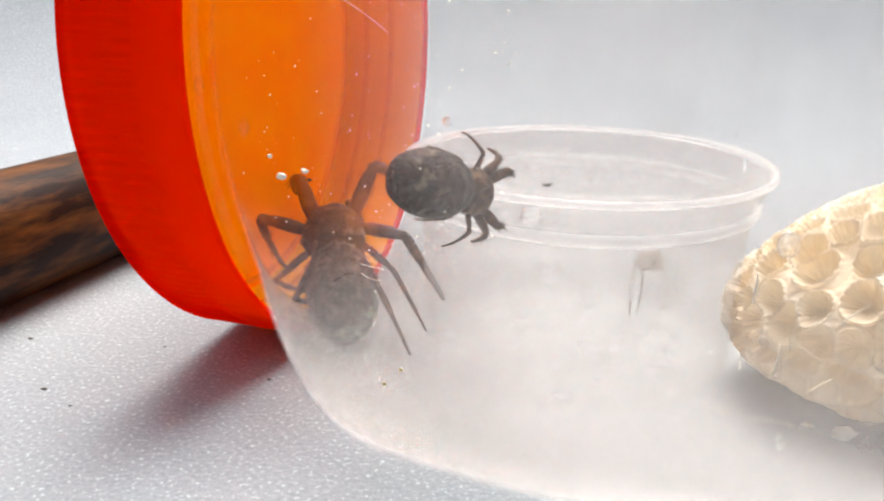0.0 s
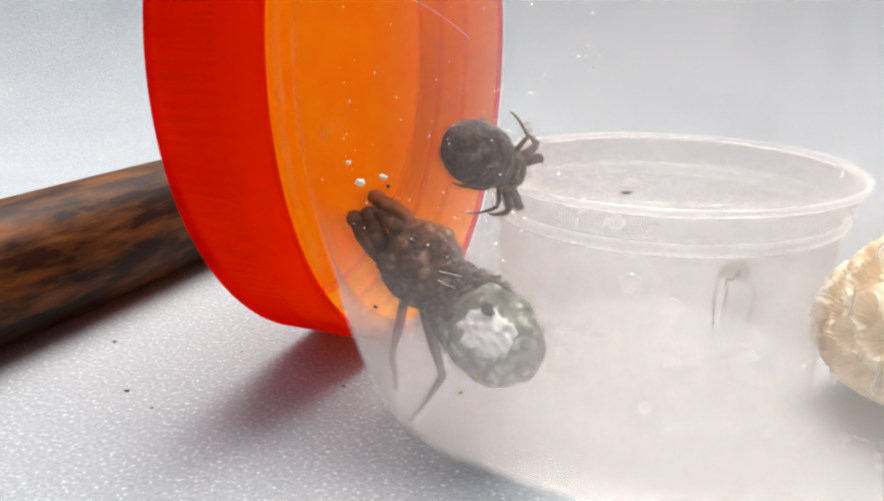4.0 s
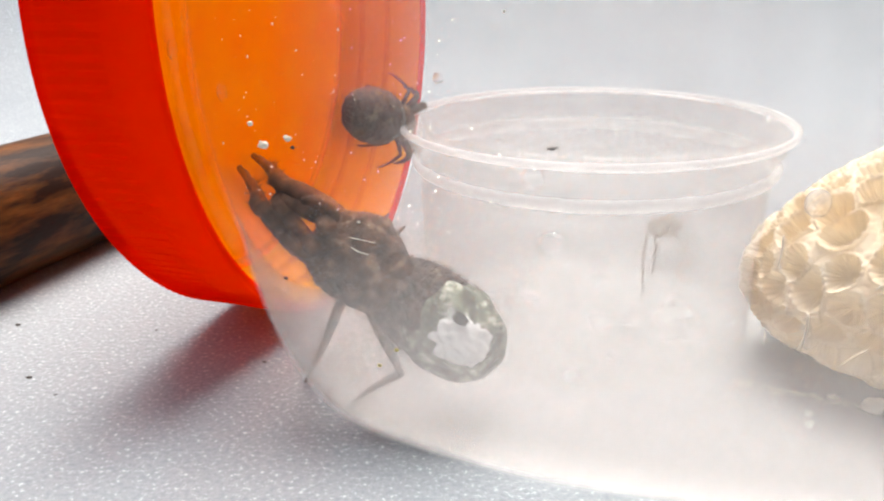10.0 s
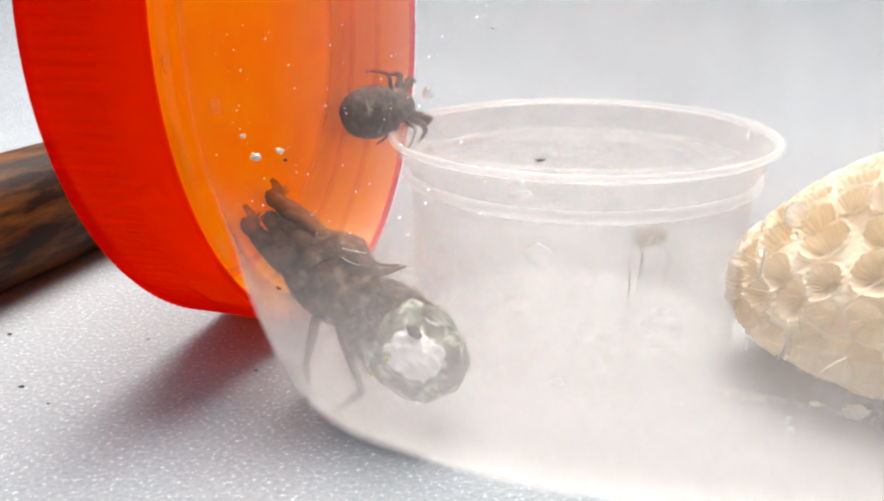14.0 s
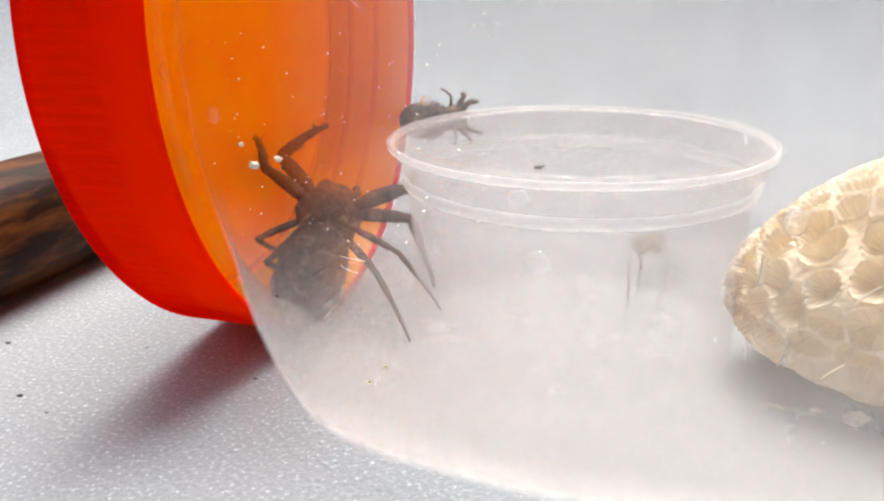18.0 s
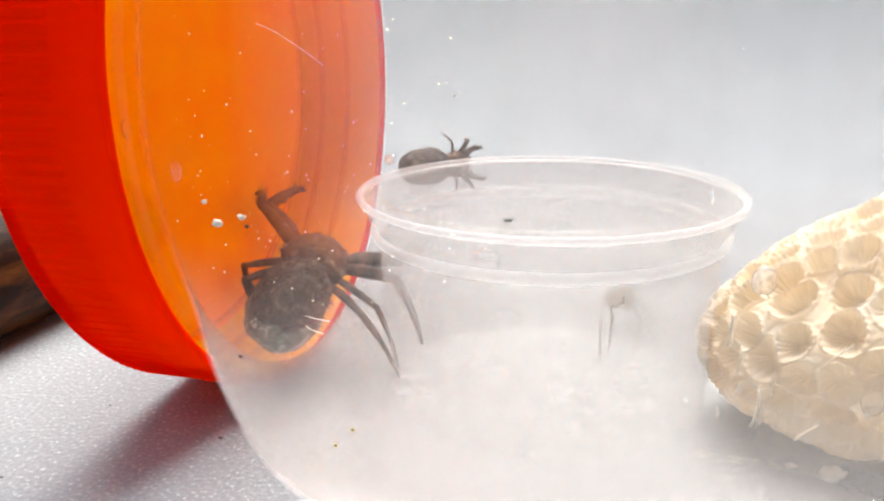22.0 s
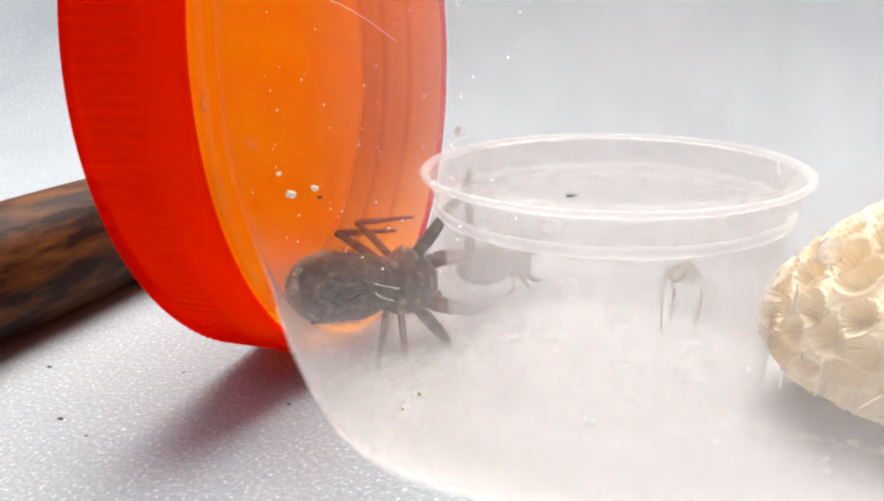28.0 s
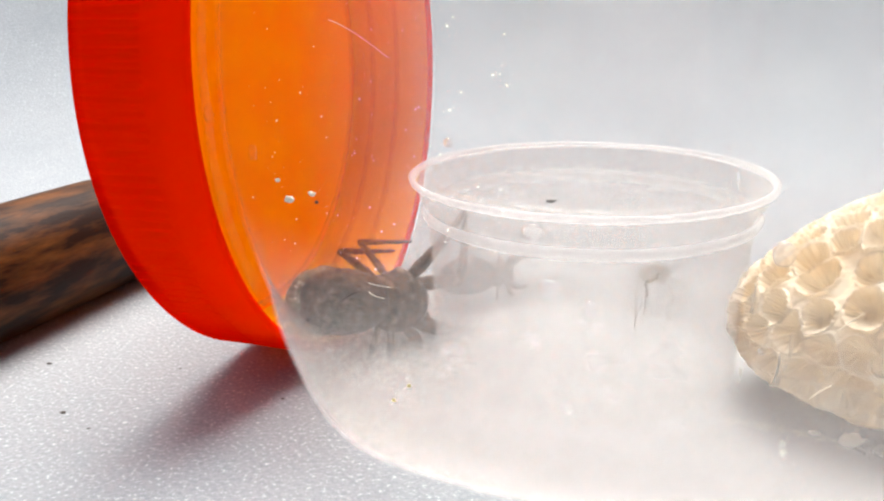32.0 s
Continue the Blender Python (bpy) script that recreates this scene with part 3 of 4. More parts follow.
# ---- the coral ----
def build_coral():
    nu, nv = 680, 620
    rng = np.random.RandomState(4)
    size = np.array([0.0345, 0.0205, 0.0148])
    way = rng.normal(size=(9000, 3))
    way /= np.linalg.norm(way, axis=1)[:, None]
    stretch = np.linalg.norm(way / size, axis=1)
    way = way[rng.random_sample(9000) < stretch / stretch.max()] * size
    cells = []
    for q in way:                                            # no two cups nearer than their width
        if not cells or np.min(np.sum((np.array(cells) - q) ** 2, axis=1)) > 0.0031 ** 2:
            cells.append(q)
    cells = np.array(cells)
    way = cells / size
    cells *= ((np.abs(way[:, 0]) ** 2.4 + np.sqrt(way[:, 1] ** 2 + way[:, 2] ** 2) ** 2.4) ** (-1 / 2.4))[:, None]
    count = len(cells)
    th = np.pi * (np.arange(nv + 1) + 0.02) / (nv + 0.04)
    ph = 2 * np.pi * np.arange(nu) / nu
    ph = ph - 0.55 * np.sin(ph - 0.85 * np.pi)               # finer towards the room
    T, P = np.meshgrid(th, ph, indexing="ij")
    # the poles point to the sides
    D = np.stack([np.cos(T), np.sin(T) * np.cos(P), np.sin(T) * np.sin(P)], -1).reshape(-1, 3)
    full = (np.abs(D[:, 0]) ** 2.4 + np.sqrt(D[:, 1] ** 2 + D[:, 2] ** 2) ** 2.4) ** (-1 / 2.4)      # blunter than an egg
    pos = D * size * full[:, None]
    bent = pos + 0.0006 * np.array([noise.noise_vector(Vector(q) * 260) for q in pos])      # no wall is straight
    near, second, which = [], [], []
    for some in np.array_split(bent, 60):
        r = np.linalg.norm(some[:, None, :] - cells[None], axis=2)
        two = np.argpartition(r, 1, axis=1)[:, :2]
        d = np.take_along_axis(r, two, 1)
        order = np.argsort(d, axis=1)
        two, d = np.take_along_axis(two, order, 1), np.take_along_axis(d, order, 1)
        near.append(d[:, 0]), second.append(d[:, 1]), which.append(two[:, 0])
    near, second, which = np.concatenate(near), np.concatenate(second), np.concatenate(which)
    edge = (second - near) / (second + near)                 # 0 on the wall between two cups, 1 in a cup's middle
    gaps = np.linalg.norm(cells[:, None] - cells[None], axis=2) + np.eye(count)
    cup = np.sort(gaps, axis=1)[:, :4].mean(1) * rng.uniform(0.50, 0.62, count)     # each cup's own width
    edge = np.minimum(edge * 1.25, np.clip(1 - near / cup[which], 0, 1))            # round cups, thick where three meet
    w = np.clip((edge - 0.06) / 0.80, 0, 1)
    depth = rng.uniform(0.0017, 0.0030, count)[which]
    deep = depth * (1 - (1 - w) ** 2.2)
    normal = cells[which] / size ** 2
    normal /= np.linalg.norm(normal, axis=1)[:, None]
    e1 = np.cross(normal, [0.31, 0.2, 0.93])
    e1 /= np.linalg.norm(e1, axis=1)[:, None]
    e2 = np.cross(normal, e1)
    rel = pos - cells[which]
    ang = np.arctan2((rel * e2).sum(1), (rel * e1).sum(1))
    ribs = rng.randint(14, 20, count)[which]
    septa = 0.00060 * np.abs(np.cos(ribs * ang / 2)) ** 1.5 * np.clip(edge * 5, 0, 1) * np.clip(1.1 - edge, 0, 1)
    crest = rng.uniform(0.0004, 0.0011, count)[which] * np.exp(-((edge - 0.10) / 0.10) ** 2)
    big = np.array([0.0026 * noise.noise(Vector(d) * 1.7) + 0.0012 * noise.noise(Vector(d) * 4.3 + Vector((3, 1, 2))) + 0.00025 * noise.noise(Vector(d) * 26) for d in D])
    out = D / size
    out /= np.linalg.norm(out, axis=1)[:, None]
    verts = pos + out * (big - deep + septa + crest + 0.0006)[:, None]
    tip = np.clip((-0.2 - D[:, 0]) / 0.8, 0, 1)              # one end narrows and droops
    verts[:, 1:] *= (1 - 0.10 * tip)[:, None]
    verts[:, 2] *= np.where(verts[:, 2] < 0, 1 - 0.24 * tip, 1)
    verts[:, 2] -= 0.0012 * tip
    hump = np.exp(-((D[:, 0] + 0.42) / 0.30) ** 2) * np.clip(D[:, 2], 0, 1)      # a knob on its upper side
    verts[:, 2] += 0.0034 * hump
    faces = []
    for i in range(nv):
        for j in range(nu):
            faces.append((i * nu + j, i * nu + (j + 1) % nu, (i + 1) * nu + (j + 1) % nu, (i + 1) * nu + j))
    me = mesh_of("coral_body", verts.tolist(), faces, CORAL)
    thing("coral_piece", pose(0.0750, 0.1025, 0.0150, 0, -6, -10), "cream honeycomb coral piece lying in the jar", "coral", data=me)


build_coral()


def build_grit():
    """Dark grit and pale bits washed together under the coral."""
    rng = random.Random(21)
    pieces = []
    for i in range(420):
        x = 0.0495 + abs(rng.gauss(0, 0.006)) + rng.uniform(0, 0.003)
        y = 0.0925 - 0.27 * (x - 0.0495) + rng.gauss(0, 0.0014)
        r = rng.uniform(0.00012, 0.0005)
        v, f = lump((r, r * rng.uniform(0.6, 1), r * 0.7), 0.6, 1.5, seed=i, nu=7, nv=5)
        pieces.append(([(a + x, b + y, c + 0.0006 + r * 0.5 + 0.0005 * rng.random()) for a, b, c in v], f))
    v, f = merged(*pieces)
    tagged(new("grit", mesh_of("grit", v, f, GRAVEL)), "dark grey-green grit heaped under the coral", "grit", kind="stuff")
    pieces = []
    for i in range(150):
        u = rng.random()
        x, y = 0.0365 + 0.017 * u + rng.gauss(0, 0.0006), 0.1005 - 0.0085 * u + rng.gauss(0, 0.0007)
        r = rng.uniform(0.00005, 0.00022)
        v, f = lump((r, r, r * 0.6), 0.6, 1.5, seed=i, nu=6, nv=4)
        pieces.append(([(a + x, b + y, c + 0.0005 + r * 0.4) for a, b, c in v], f))
    v, f = merged(*pieces)
    tagged(new("dirt_line", mesh_of("dirt_line", v, f, CORAL)), "thin line of sandy dirt on the jar's floor", "dirt", kind="stuff")
    for i, (x, y, r) in enumerate(((0.0497, 0.0935, 0.0011), (0.0535, 0.0905, 0.0006), (0.0462, 0.0962, 0.0005))):
        v, f = lump((r * 1.4, r, r * 0.7), 0.4, 1.4, seed=i + 40, nu=14, nv=9)
        thing("pebble", pose(x, y, 0.0004 + r * 0.7), "small white pebble beside the coral", "pebble", "pebbles by the coral", data=mesh_of("pebble", v, f, CRUMB))


build_grit()


# ---- the wooden stick behind the lid ----
def build_stick():
    stick = thing("wooden_stick", pose(-0.0681, 0.1600, 0.0109, 0, 0, -13.7), "dark brown glossy wooden stick lying behind the jar", "stick")
    k, rows = 44, []
    for i in range(54):
        y = -0.09 + 0.0022 * i
        row = []
        for j in range(k):
            a = 2 * math.pi * j / k
            q = Vector((math.cos(a) * 1.6, y * 30, math.sin(a) * 1.6))
            r = 0.0108 * (1 + 0.018 * noise.noise(q) + 0.010 * noise.noise(Vector((q.x * 5, q.y * 0.7, q.z * 5))))
            row.append((r * math.cos(a), y, r * math.sin(a)))
        rows.append(row)
    v, f = grid(rows)
    part("shaft", mesh_of("stick_shaft", v, [q[::-1] for q in f], WOOD), stick)
    for y, ring in ((-0.0901, rows[0]), (rows[-1][0][1] + 0.0001, rows[-1])):
        v, f = grid([ring, [(a * 0.5, y, c * 0.5) for a, _, c in ring], [(a * 0.02, y, c * 0.02) for a, _, c in ring]], True, False, True)
        part("cut_end", mesh_of("cut_end", v, f, CUT), stick, "pale sawn end")


build_stick()


# ---- spiders ----
def hairs(length, wide, count, tall, thin):
    """Short slanting hairs all round a limb that lies along x."""
    rng = random.Random(count)
    pieces = []
    for _ in range(count):
        x, a = length * rng.uniform(0.08, 0.92), rng.uniform(0, 2 * math.pi)
        fade = 1 - 0.5 * x / length
        c, out = Vector((x, wide * fade * math.cos(a) * 0.8, wide * fade * math.sin(a) * 0.8)), Vector((0.6, math.cos(a), math.sin(a)))
        pieces.append(tube([c, c + out * tall * rng.uniform(0.5, 1.0)], [thin, thin * 0.3], 3))
    return merged(*pieces)


def spider(name, label, size, reach, patch, plump=1.0, head=1.0):
    """A hunting spider: x to its head, z to its back, in millimetres times size."""
    u = 0.001 * size
    root = thing(name, pose(0, 0, 0), label, "spider")
    prof = []
    for i in range(21):
        a = math.pi * i / 20
        x = -7.2 - 6.6 * math.cos(a)
        w = math.sin(a) ** 0.62 * (1.0 if x > -8 else 1 - 0.10 * ((-8 - x) / 6) ** 1.5)
        prof.append((x, 4.5 * w + 0.01))
    rows = []
    for x, r in prof:
        rows.append([((-7.2 + (x + 7.2) * plump) * u, r * plump * math.cos(b) * u, (r * plump * 0.86 * math.sin(b) + 0.3) * u * (1 + 0.16 * noise.noise(Vector((x * 0.6, math.cos(b) * 2.5, math.sin(b) * 2.5))))) for b in [2 * math.pi * j / 28 for j in range(28)]])
    v, f = grid(rows, True, True, True)
    part("abdomen", mesh_of("abdomen", v, f, BELLY), root)
    prof = [(-2.8, 2.4), (-1.8, 3.1), (0.0, 4.0), (2.0, 4.4), (4.0, 4.1), (5.6, 3.3), (6.6, 2.2), (7.0, 0.8)]
    u *= head
    rows = [[(x * u, r * (1 + 0.22 * noise.noise(Vector((x * 0.7, b * 1.3, 4)))) * math.cos(b) * u, (r * (0.72 if math.sin(b) > 0 else 0.5) * math.sin(b)) * u) for b in [2 * math.pi * j / 24 for j in range(24)]] for x, r in prof]
    v, f = grid(rows, True, True, True)
    part("carapace", mesh_of("carapace", v, f, HAIRY), root)
    v, f = lump((5.0 * u, 3.7 * u, 1.9 * u), 0.22, 1.6, seed=6, nu=32, nv=18)
    ob = part("sternum", mesh_of("sternum", v, f, HAIRY), root)
    ob.location = (0.6 * u, 0, -0.9 * u)
    for y in (-1, 1):
        v, f = lump((1.1 * u, 0.9 * u, 1.6 * u), 0.1, seed=3)
        ob = part("fang_base", mesh_of("fang_base", v, f, LEGS), root)
        ob.location = (6.4 * u, y * 1.1 * u, -1.6 * u)
        v, f = lump((0.55 * u,) * 3, 0.0)
        ob = part("eye", mesh_of("eye", v, f, EYE), root)
        ob.location = (6.5 * u, y * 0.9 * u, 0.7 * u)
        v, f = tube([(5.8 * u, y * 1.8 * u, -0.8 * u), (7.4 * u, y * 2.6 * u, -0.6 * u), (8.8 * u, y * 2.2 * u, -1.6 * u), (9.4 * u, y * 1.8 * u, -2.4 * u)], [0.55 * u, 0.6 * u, 0.55 * u, 0.35 * u])
        part("palp", mesh_of("palp", v, f, LEGS), root)
    if patch:
        v, f = lump((0.0060 * size, 0.0046 * size, 0.0034 * size), 0.10, 1.2, seed=8, nu=64, nv=36)
        ob = part("belly", mesh_of("belly", v, f, UNDER), root, "wet grey-green underside")
        ob.location = (-8.8 * u, 0, -0.9 * u)
        # shine of the belly pressed on the wet wall, modelled as a white lump
        v, f = lump((0.0026 * size, 0.0021 * size, 0.0006 * size), 0.42, 1.7, seed=5, nu=64, nv=28)
        ob = part("belly_shine", mesh_of("belly_shine", v, f, PALE), root, "painted white shine where the wet belly touches the wall")
        ob.location = (-9.6 * u, 0.2 * u, -4.05 * u)
        v, f = lump((0.0008 * size, 0.0005 * size, 0.0004 * size), 0.5, 2.0, seed=9)
        ob = part("belly_spot", mesh_of("belly_spot", v, f, EYE), root, "dark wet spot on the belly patch")
        ob.location = (-8.2 * u, 1.8 * u, -4.5 * u)
        rng = random.Random(3)
        pieces = []
        for i in range(1300):
            a, b = rng.uniform(0, math.pi), rng.uniform(0, 2 * math.pi)
            if i % 3:
                c = Vector((-7.2 - 6.5 * math.cos(a), 4.5 * math.sin(a) ** 0.75 * math.cos(b), 3.9 * math.sin(a) ** 0.75 * math.sin(b) + 0.3))
                out = Vector((-math.cos(a) * 0.6 - 0.5, math.cos(b) * math.sin(a), math.sin(b) * math.sin(a))).normalized()
            else:
                c = Vector((2.2 + 4.2 * math.cos(a), 4.2 * math.sin(a) * math.cos(b), 2.9 * math.sin(a) * math.sin(b) * (1 if math.sin(b) > 0 else 0.7)))
                out = Vector((math.cos(a), math.cos(b), math.sin(b))).normalized()
            long = rng.uniform(0.35, 1.0)
            v, f = tube([c * u, (c + out * long * 0.6) * u, (c + out * long + Vector((-0.2, 0, 0))) * u], [0.05 * u, 0.035 * u, 0.01 * u], 4)
            pieces.append((v, f))
        v, f = merged(*pieces)
        part("bristles", mesh_of("bristles", v, f, LEGS), root, "short brown bristles")
    for x, z in ((-13.6, 0.3), (-13.4, -0.4)):
        x = (-7.2 + (x + 7.2) * plump) / head
        for y in (-0.5, 0.5):
            v, f = tube([(x * u, y * u, z * u), ((x - 0.5) * u, y * 1.2 * u, z * u)], [0.4 * u, 0.28 * u], 6)
            part("spinneret", mesh_of("spinneret", v, f, LEGS), root)
    legs = {}
    plans = {"front": (4.4, 1.6), "second": (3.2, 1.3), "third": (1.4, 0.74), "hind": (-0.4, 0.8)}      # hip, thickness
    for key, (hip, thick) in plans.items():
        for side in (-1, 1):
            t = thick * u
            a, b = 8.5 * u * reach, 10.0 * u * reach
            v, f = tube([(0, 0, 0), (a * 0.08, 0, 0), (a * 0.14, 0, 0.05 * t), (a * 0.4, 0, 0.2 * t), (a * 0.75, 0, 0.15 * t), (a * 0.9, 0, 0), (a * 0.97, 0, -0.05 * t), (a * 1.02, 0, -0.1 * t)],
                        [0.6 * t, 0.72 * t, 0.55 * t, 0.74 * t, 0.66 * t, 0.5 * t, 0.58 * t, 0.46 * t], 10)
            v, f = merged((v, f), hairs(a, 0.62 * t, 26, 0.55 * t, 0.05 * t))
            leg = part("leg", mesh_of("leg", v, f, LEGS), root)
            leg.location = (hip * u, side * 2.5 * u, -0.4 * u)
            v, f = tube([(0, 0, 0), (b * 0.06, 0, 0), (b * 0.25, 0, 0.12 * t), (b * 0.42, 0, 0.05 * t), (b * 0.47, 0, 0), (b * 0.55, 0, -0.1 * t), (b * 0.74, 0, -0.4 * t), (b * 0.78, 0, -0.5 * t), (b * 0.9, 0, -0.8 * t), (b, 0, -1.3 * t)],
                        [0.44 * t, 0.56 * t, 0.52 * t, 0.44 * t, 0.33 * t, 0.40 * t, 0.36 * t, 0.28 * t, 0.30 * t, 0.2 * t], 8)
            v, f = merged((v, f), hairs(b, 0.42 * t, 34, 0.6 * t, 0.05 * t))
            shin = part("lower_leg", mesh_of("lower_leg", v, f, LEGS), leg)
            shin.location = (a, 0, -0.1 * t)
            legs[key, side] = leg, shin
    return root, legs


SPIDER_A, LEGS_A = spider("spider", "large dark brown hairy spider climbing inside the jar", 1.12, 1.0, True)
SPIDER_B, LEGS_B = spider("spider", "smaller dark spider with a round abdomen inside the jar", 0.78, 0.66, False, 1.0, 0.74)

# t, place, turn
WAY_A = [
    (0, -0.0153, 0.1265, 0.0136, -16, -36, 103),
    (1, -0.0155, 0.1265, 0.0139, -16, -36, 103),
    (1.6, -0.0171, 0.1263, 0.0109, -16, -38, 104),
    (2, -0.0143, 0.1247, 0.0165, -19, -44, 107),
    (2.2, -0.0142, 0.1123, 0.0144, -91, -33, 115),
    (2.5, -0.0109, 0.1060, 0.0182, -171, -28, 134),
    (2.8, -0.0106, 0.0995, 0.0163, 119, -34, 150),
    (3, -0.0090, 0.0968, 0.0202, 120, -31, 147),
    (3.5, -0.0087, 0.0959, 0.0199, 121, -30, 146),
    (5.5, -0.0074, 0.0950, 0.0197, 117, -34, 154),
    (6, -0.0070, 0.0946, 0.0192, 114, -34, 158),
    (7, -0.0071, 0.0940, 0.0190, 111, -33, 163),
    (8, -0.0058, 0.0922, 0.0180, 102, -37, 179),
    (9, -0.0060, 0.0922, 0.0176, 102, -39, 178),
    (10, -0.0056, 0.0923, 0.0176, 102, -38, 178),
    (11, -0.0055, 0.0923, 0.0176, 103, -38, 177),
    (12, -0.0075, 0.0943, 0.0165, 113, -36, 160),
    (13, -0.0083, 0.0955, 0.0157, 115, -36, 158),
    (14, -0.0081, 0.0954, 0.0157, 114, -36, 159),
    (14.5, -0.0083, 0.0965, 0.0153, 115, -37, 158),
    (15.2, -0.0085, 0.1110, 0.0140, 169, -38, 150),
    (15.9, -0.0105, 0.1180, 0.0135, -109, -36, 130),
    (16.5, -0.0125, 0.1182, 0.0146, -37, -35, 112),
    (17, -0.0144, 0.1288, 0.0139, 10, -34, 82),
    (18, -0.0152, 0.1295, 0.0145, 16, -36, 77),
    (19, -0.0151, 0.1295, 0.0146, 16, -36, 77),
    (20, -0.0153, 0.1295, 0.0144, 16, -36, 77),
    (20.5, -0.0152, 0.1286, 0.0132, 14, -36, 79),
    (21, -0.0156, 0.1277, 0.0138, 16, -33, 77),
    (21.5, -0.0145, 0.1276, 0.0140, 19, -21, 79),
    (22, -0.0127, 0.1277, 0.0164, 23, -16, 77),
    (23, -0.0136, 0.1277, 0.0164, 26, -16, 76),
    (23.5, -0.0134, 0.1275, 0.0154, 45, -8, 67),
    (24, -0.0120, 0.1260, 0.0140, 77, 8, 48),
    (25, -0.0106, 0.1252, 0.0119, 80, 9, 40),
    (25.5, -0.0105, 0.1252, 0.0122, 79, 9, 39),
    (26, -0.0106, 0.1251, 0.0120, 78, 7, 39),
    (26.5, -0.0102, 0.1250, 0.0116, 78, 8, 37),
    (28.5, -0.0101, 0.1252, 0.0109, 78, 8, 39),
    (29, -0.0105, 0.1252, 0.0098, 82, 12, 40),
    (30, -0.0103, 0.1252, 0.0098, 82, 12, 40),
    (30.5, -0.0093, 0.1252, 0.0093, 82, 12, 40),
    (32, -0.0094, 0.1251, 0.0083, 82, 12, 39),
]
WAY_B = [
    (0, 0.0036, 0.0896, 0.0307, 87, 16, 46),
    (1, 0.0037, 0.0897, 0.0306, 87, 16, 48),
    (2, 0.0023, 0.0909, 0.0328, 89, 17, 51),
    (3, 0.0001, 0.0931, 0.0331, 102, 24, 58),
    (3.5, -0.0002, 0.0941, 0.0331, 104, 25, 58),
    (5.5, -0.0047, 0.1077, 0.0293, 87, 14, 67),
    (6, -0.0051, 0.1106, 0.0289, 87, 14, 65),
    (7, -0.0047, 0.1125, 0.0285, 89, 15, 64),
    (8, -0.0054, 0.1146, 0.0284, 89, 15, 65),
    (9, -0.0055, 0.1166, 0.0301, 91, 16, 64),
    (10, -0.0051, 0.1175, 0.0296, 91, 16, 63),
    (11, -0.0046, 0.1175, 0.0294, 92, 17, 62),
    (12, -0.0052, 0.1185, 0.0298, 86, 14, 61),
    (13, -0.0049, 0.1206, 0.0307, 73, 7, 62),
    (14, -0.0042, 0.1226, 0.0323, 61, -1, 60),
    (14.5, -0.0037, 0.1284, 0.0316, 63, -2, 56),
    (15.5, -0.0021, 0.1454, 0.0258, 68, -5, 41),
    (16.5, 0.0003, 0.1636, 0.0264, 72, 1, 44),
    (17, 0.0003, 0.1683, 0.0265, 74, 2, 39),
    (18, 0.0034, 0.1709, 0.0248, 74, 2, 34),
    (19, 0.0052, 0.1704, 0.0244, 74, -0, 27),
    (20, 0.0053, 0.1704, 0.0241, 75, 1, 27),
    (21, 0.0061, 0.1705, 0.0242, 74, -0, 28),
    (21.5, 0.0077, 0.1704, 0.0248, 75, 1, 27),
    (22, 0.0091, 0.1704, 0.0254, 75, 1, 27),
    (23, 0.0110, 0.1703, 0.0257, 75, 1, 26),
    (24, 0.0130, 0.1640, 0.0190, 80, 11, 28),
    (25, 0.0112, 0.1550, 0.0110, 86, 12, 28),
    (26, 0.0095, 0.1520, 0.0072, 88, 9, 28),
    (28.5, 0.0082, 0.1510, 0.0062, 90, 6, 29),
    (29, 0.0078, 0.1505, 0.0058, 90, 5, 28),
    (32, 0.0085, 0.1500, 0.0054, 90, 3, 26),
]


# ---- drops and specks on the jar's front wall ----
def wall_at(s):
    """How far the jar's wall stands from its middle, s metres along it."""
    return float(np.interp(s, [0.0015, 0.006, 0.0078, 0.011, 0.0158, 0.0214, 0.0316, 0.0404], [0.0425, 0.0425, 0.0428, 0.044, 0.046, 0.0476, 0.0488, 0.049])) + 0.00005


def on_wall(s, z):
    """A pose on the front wall: s along the jar, z over the sheet; its own z points into the room."""
    return JAR_AT @ pose(s, -wall_at(s), z - 0.0436, 90, 0, 0)


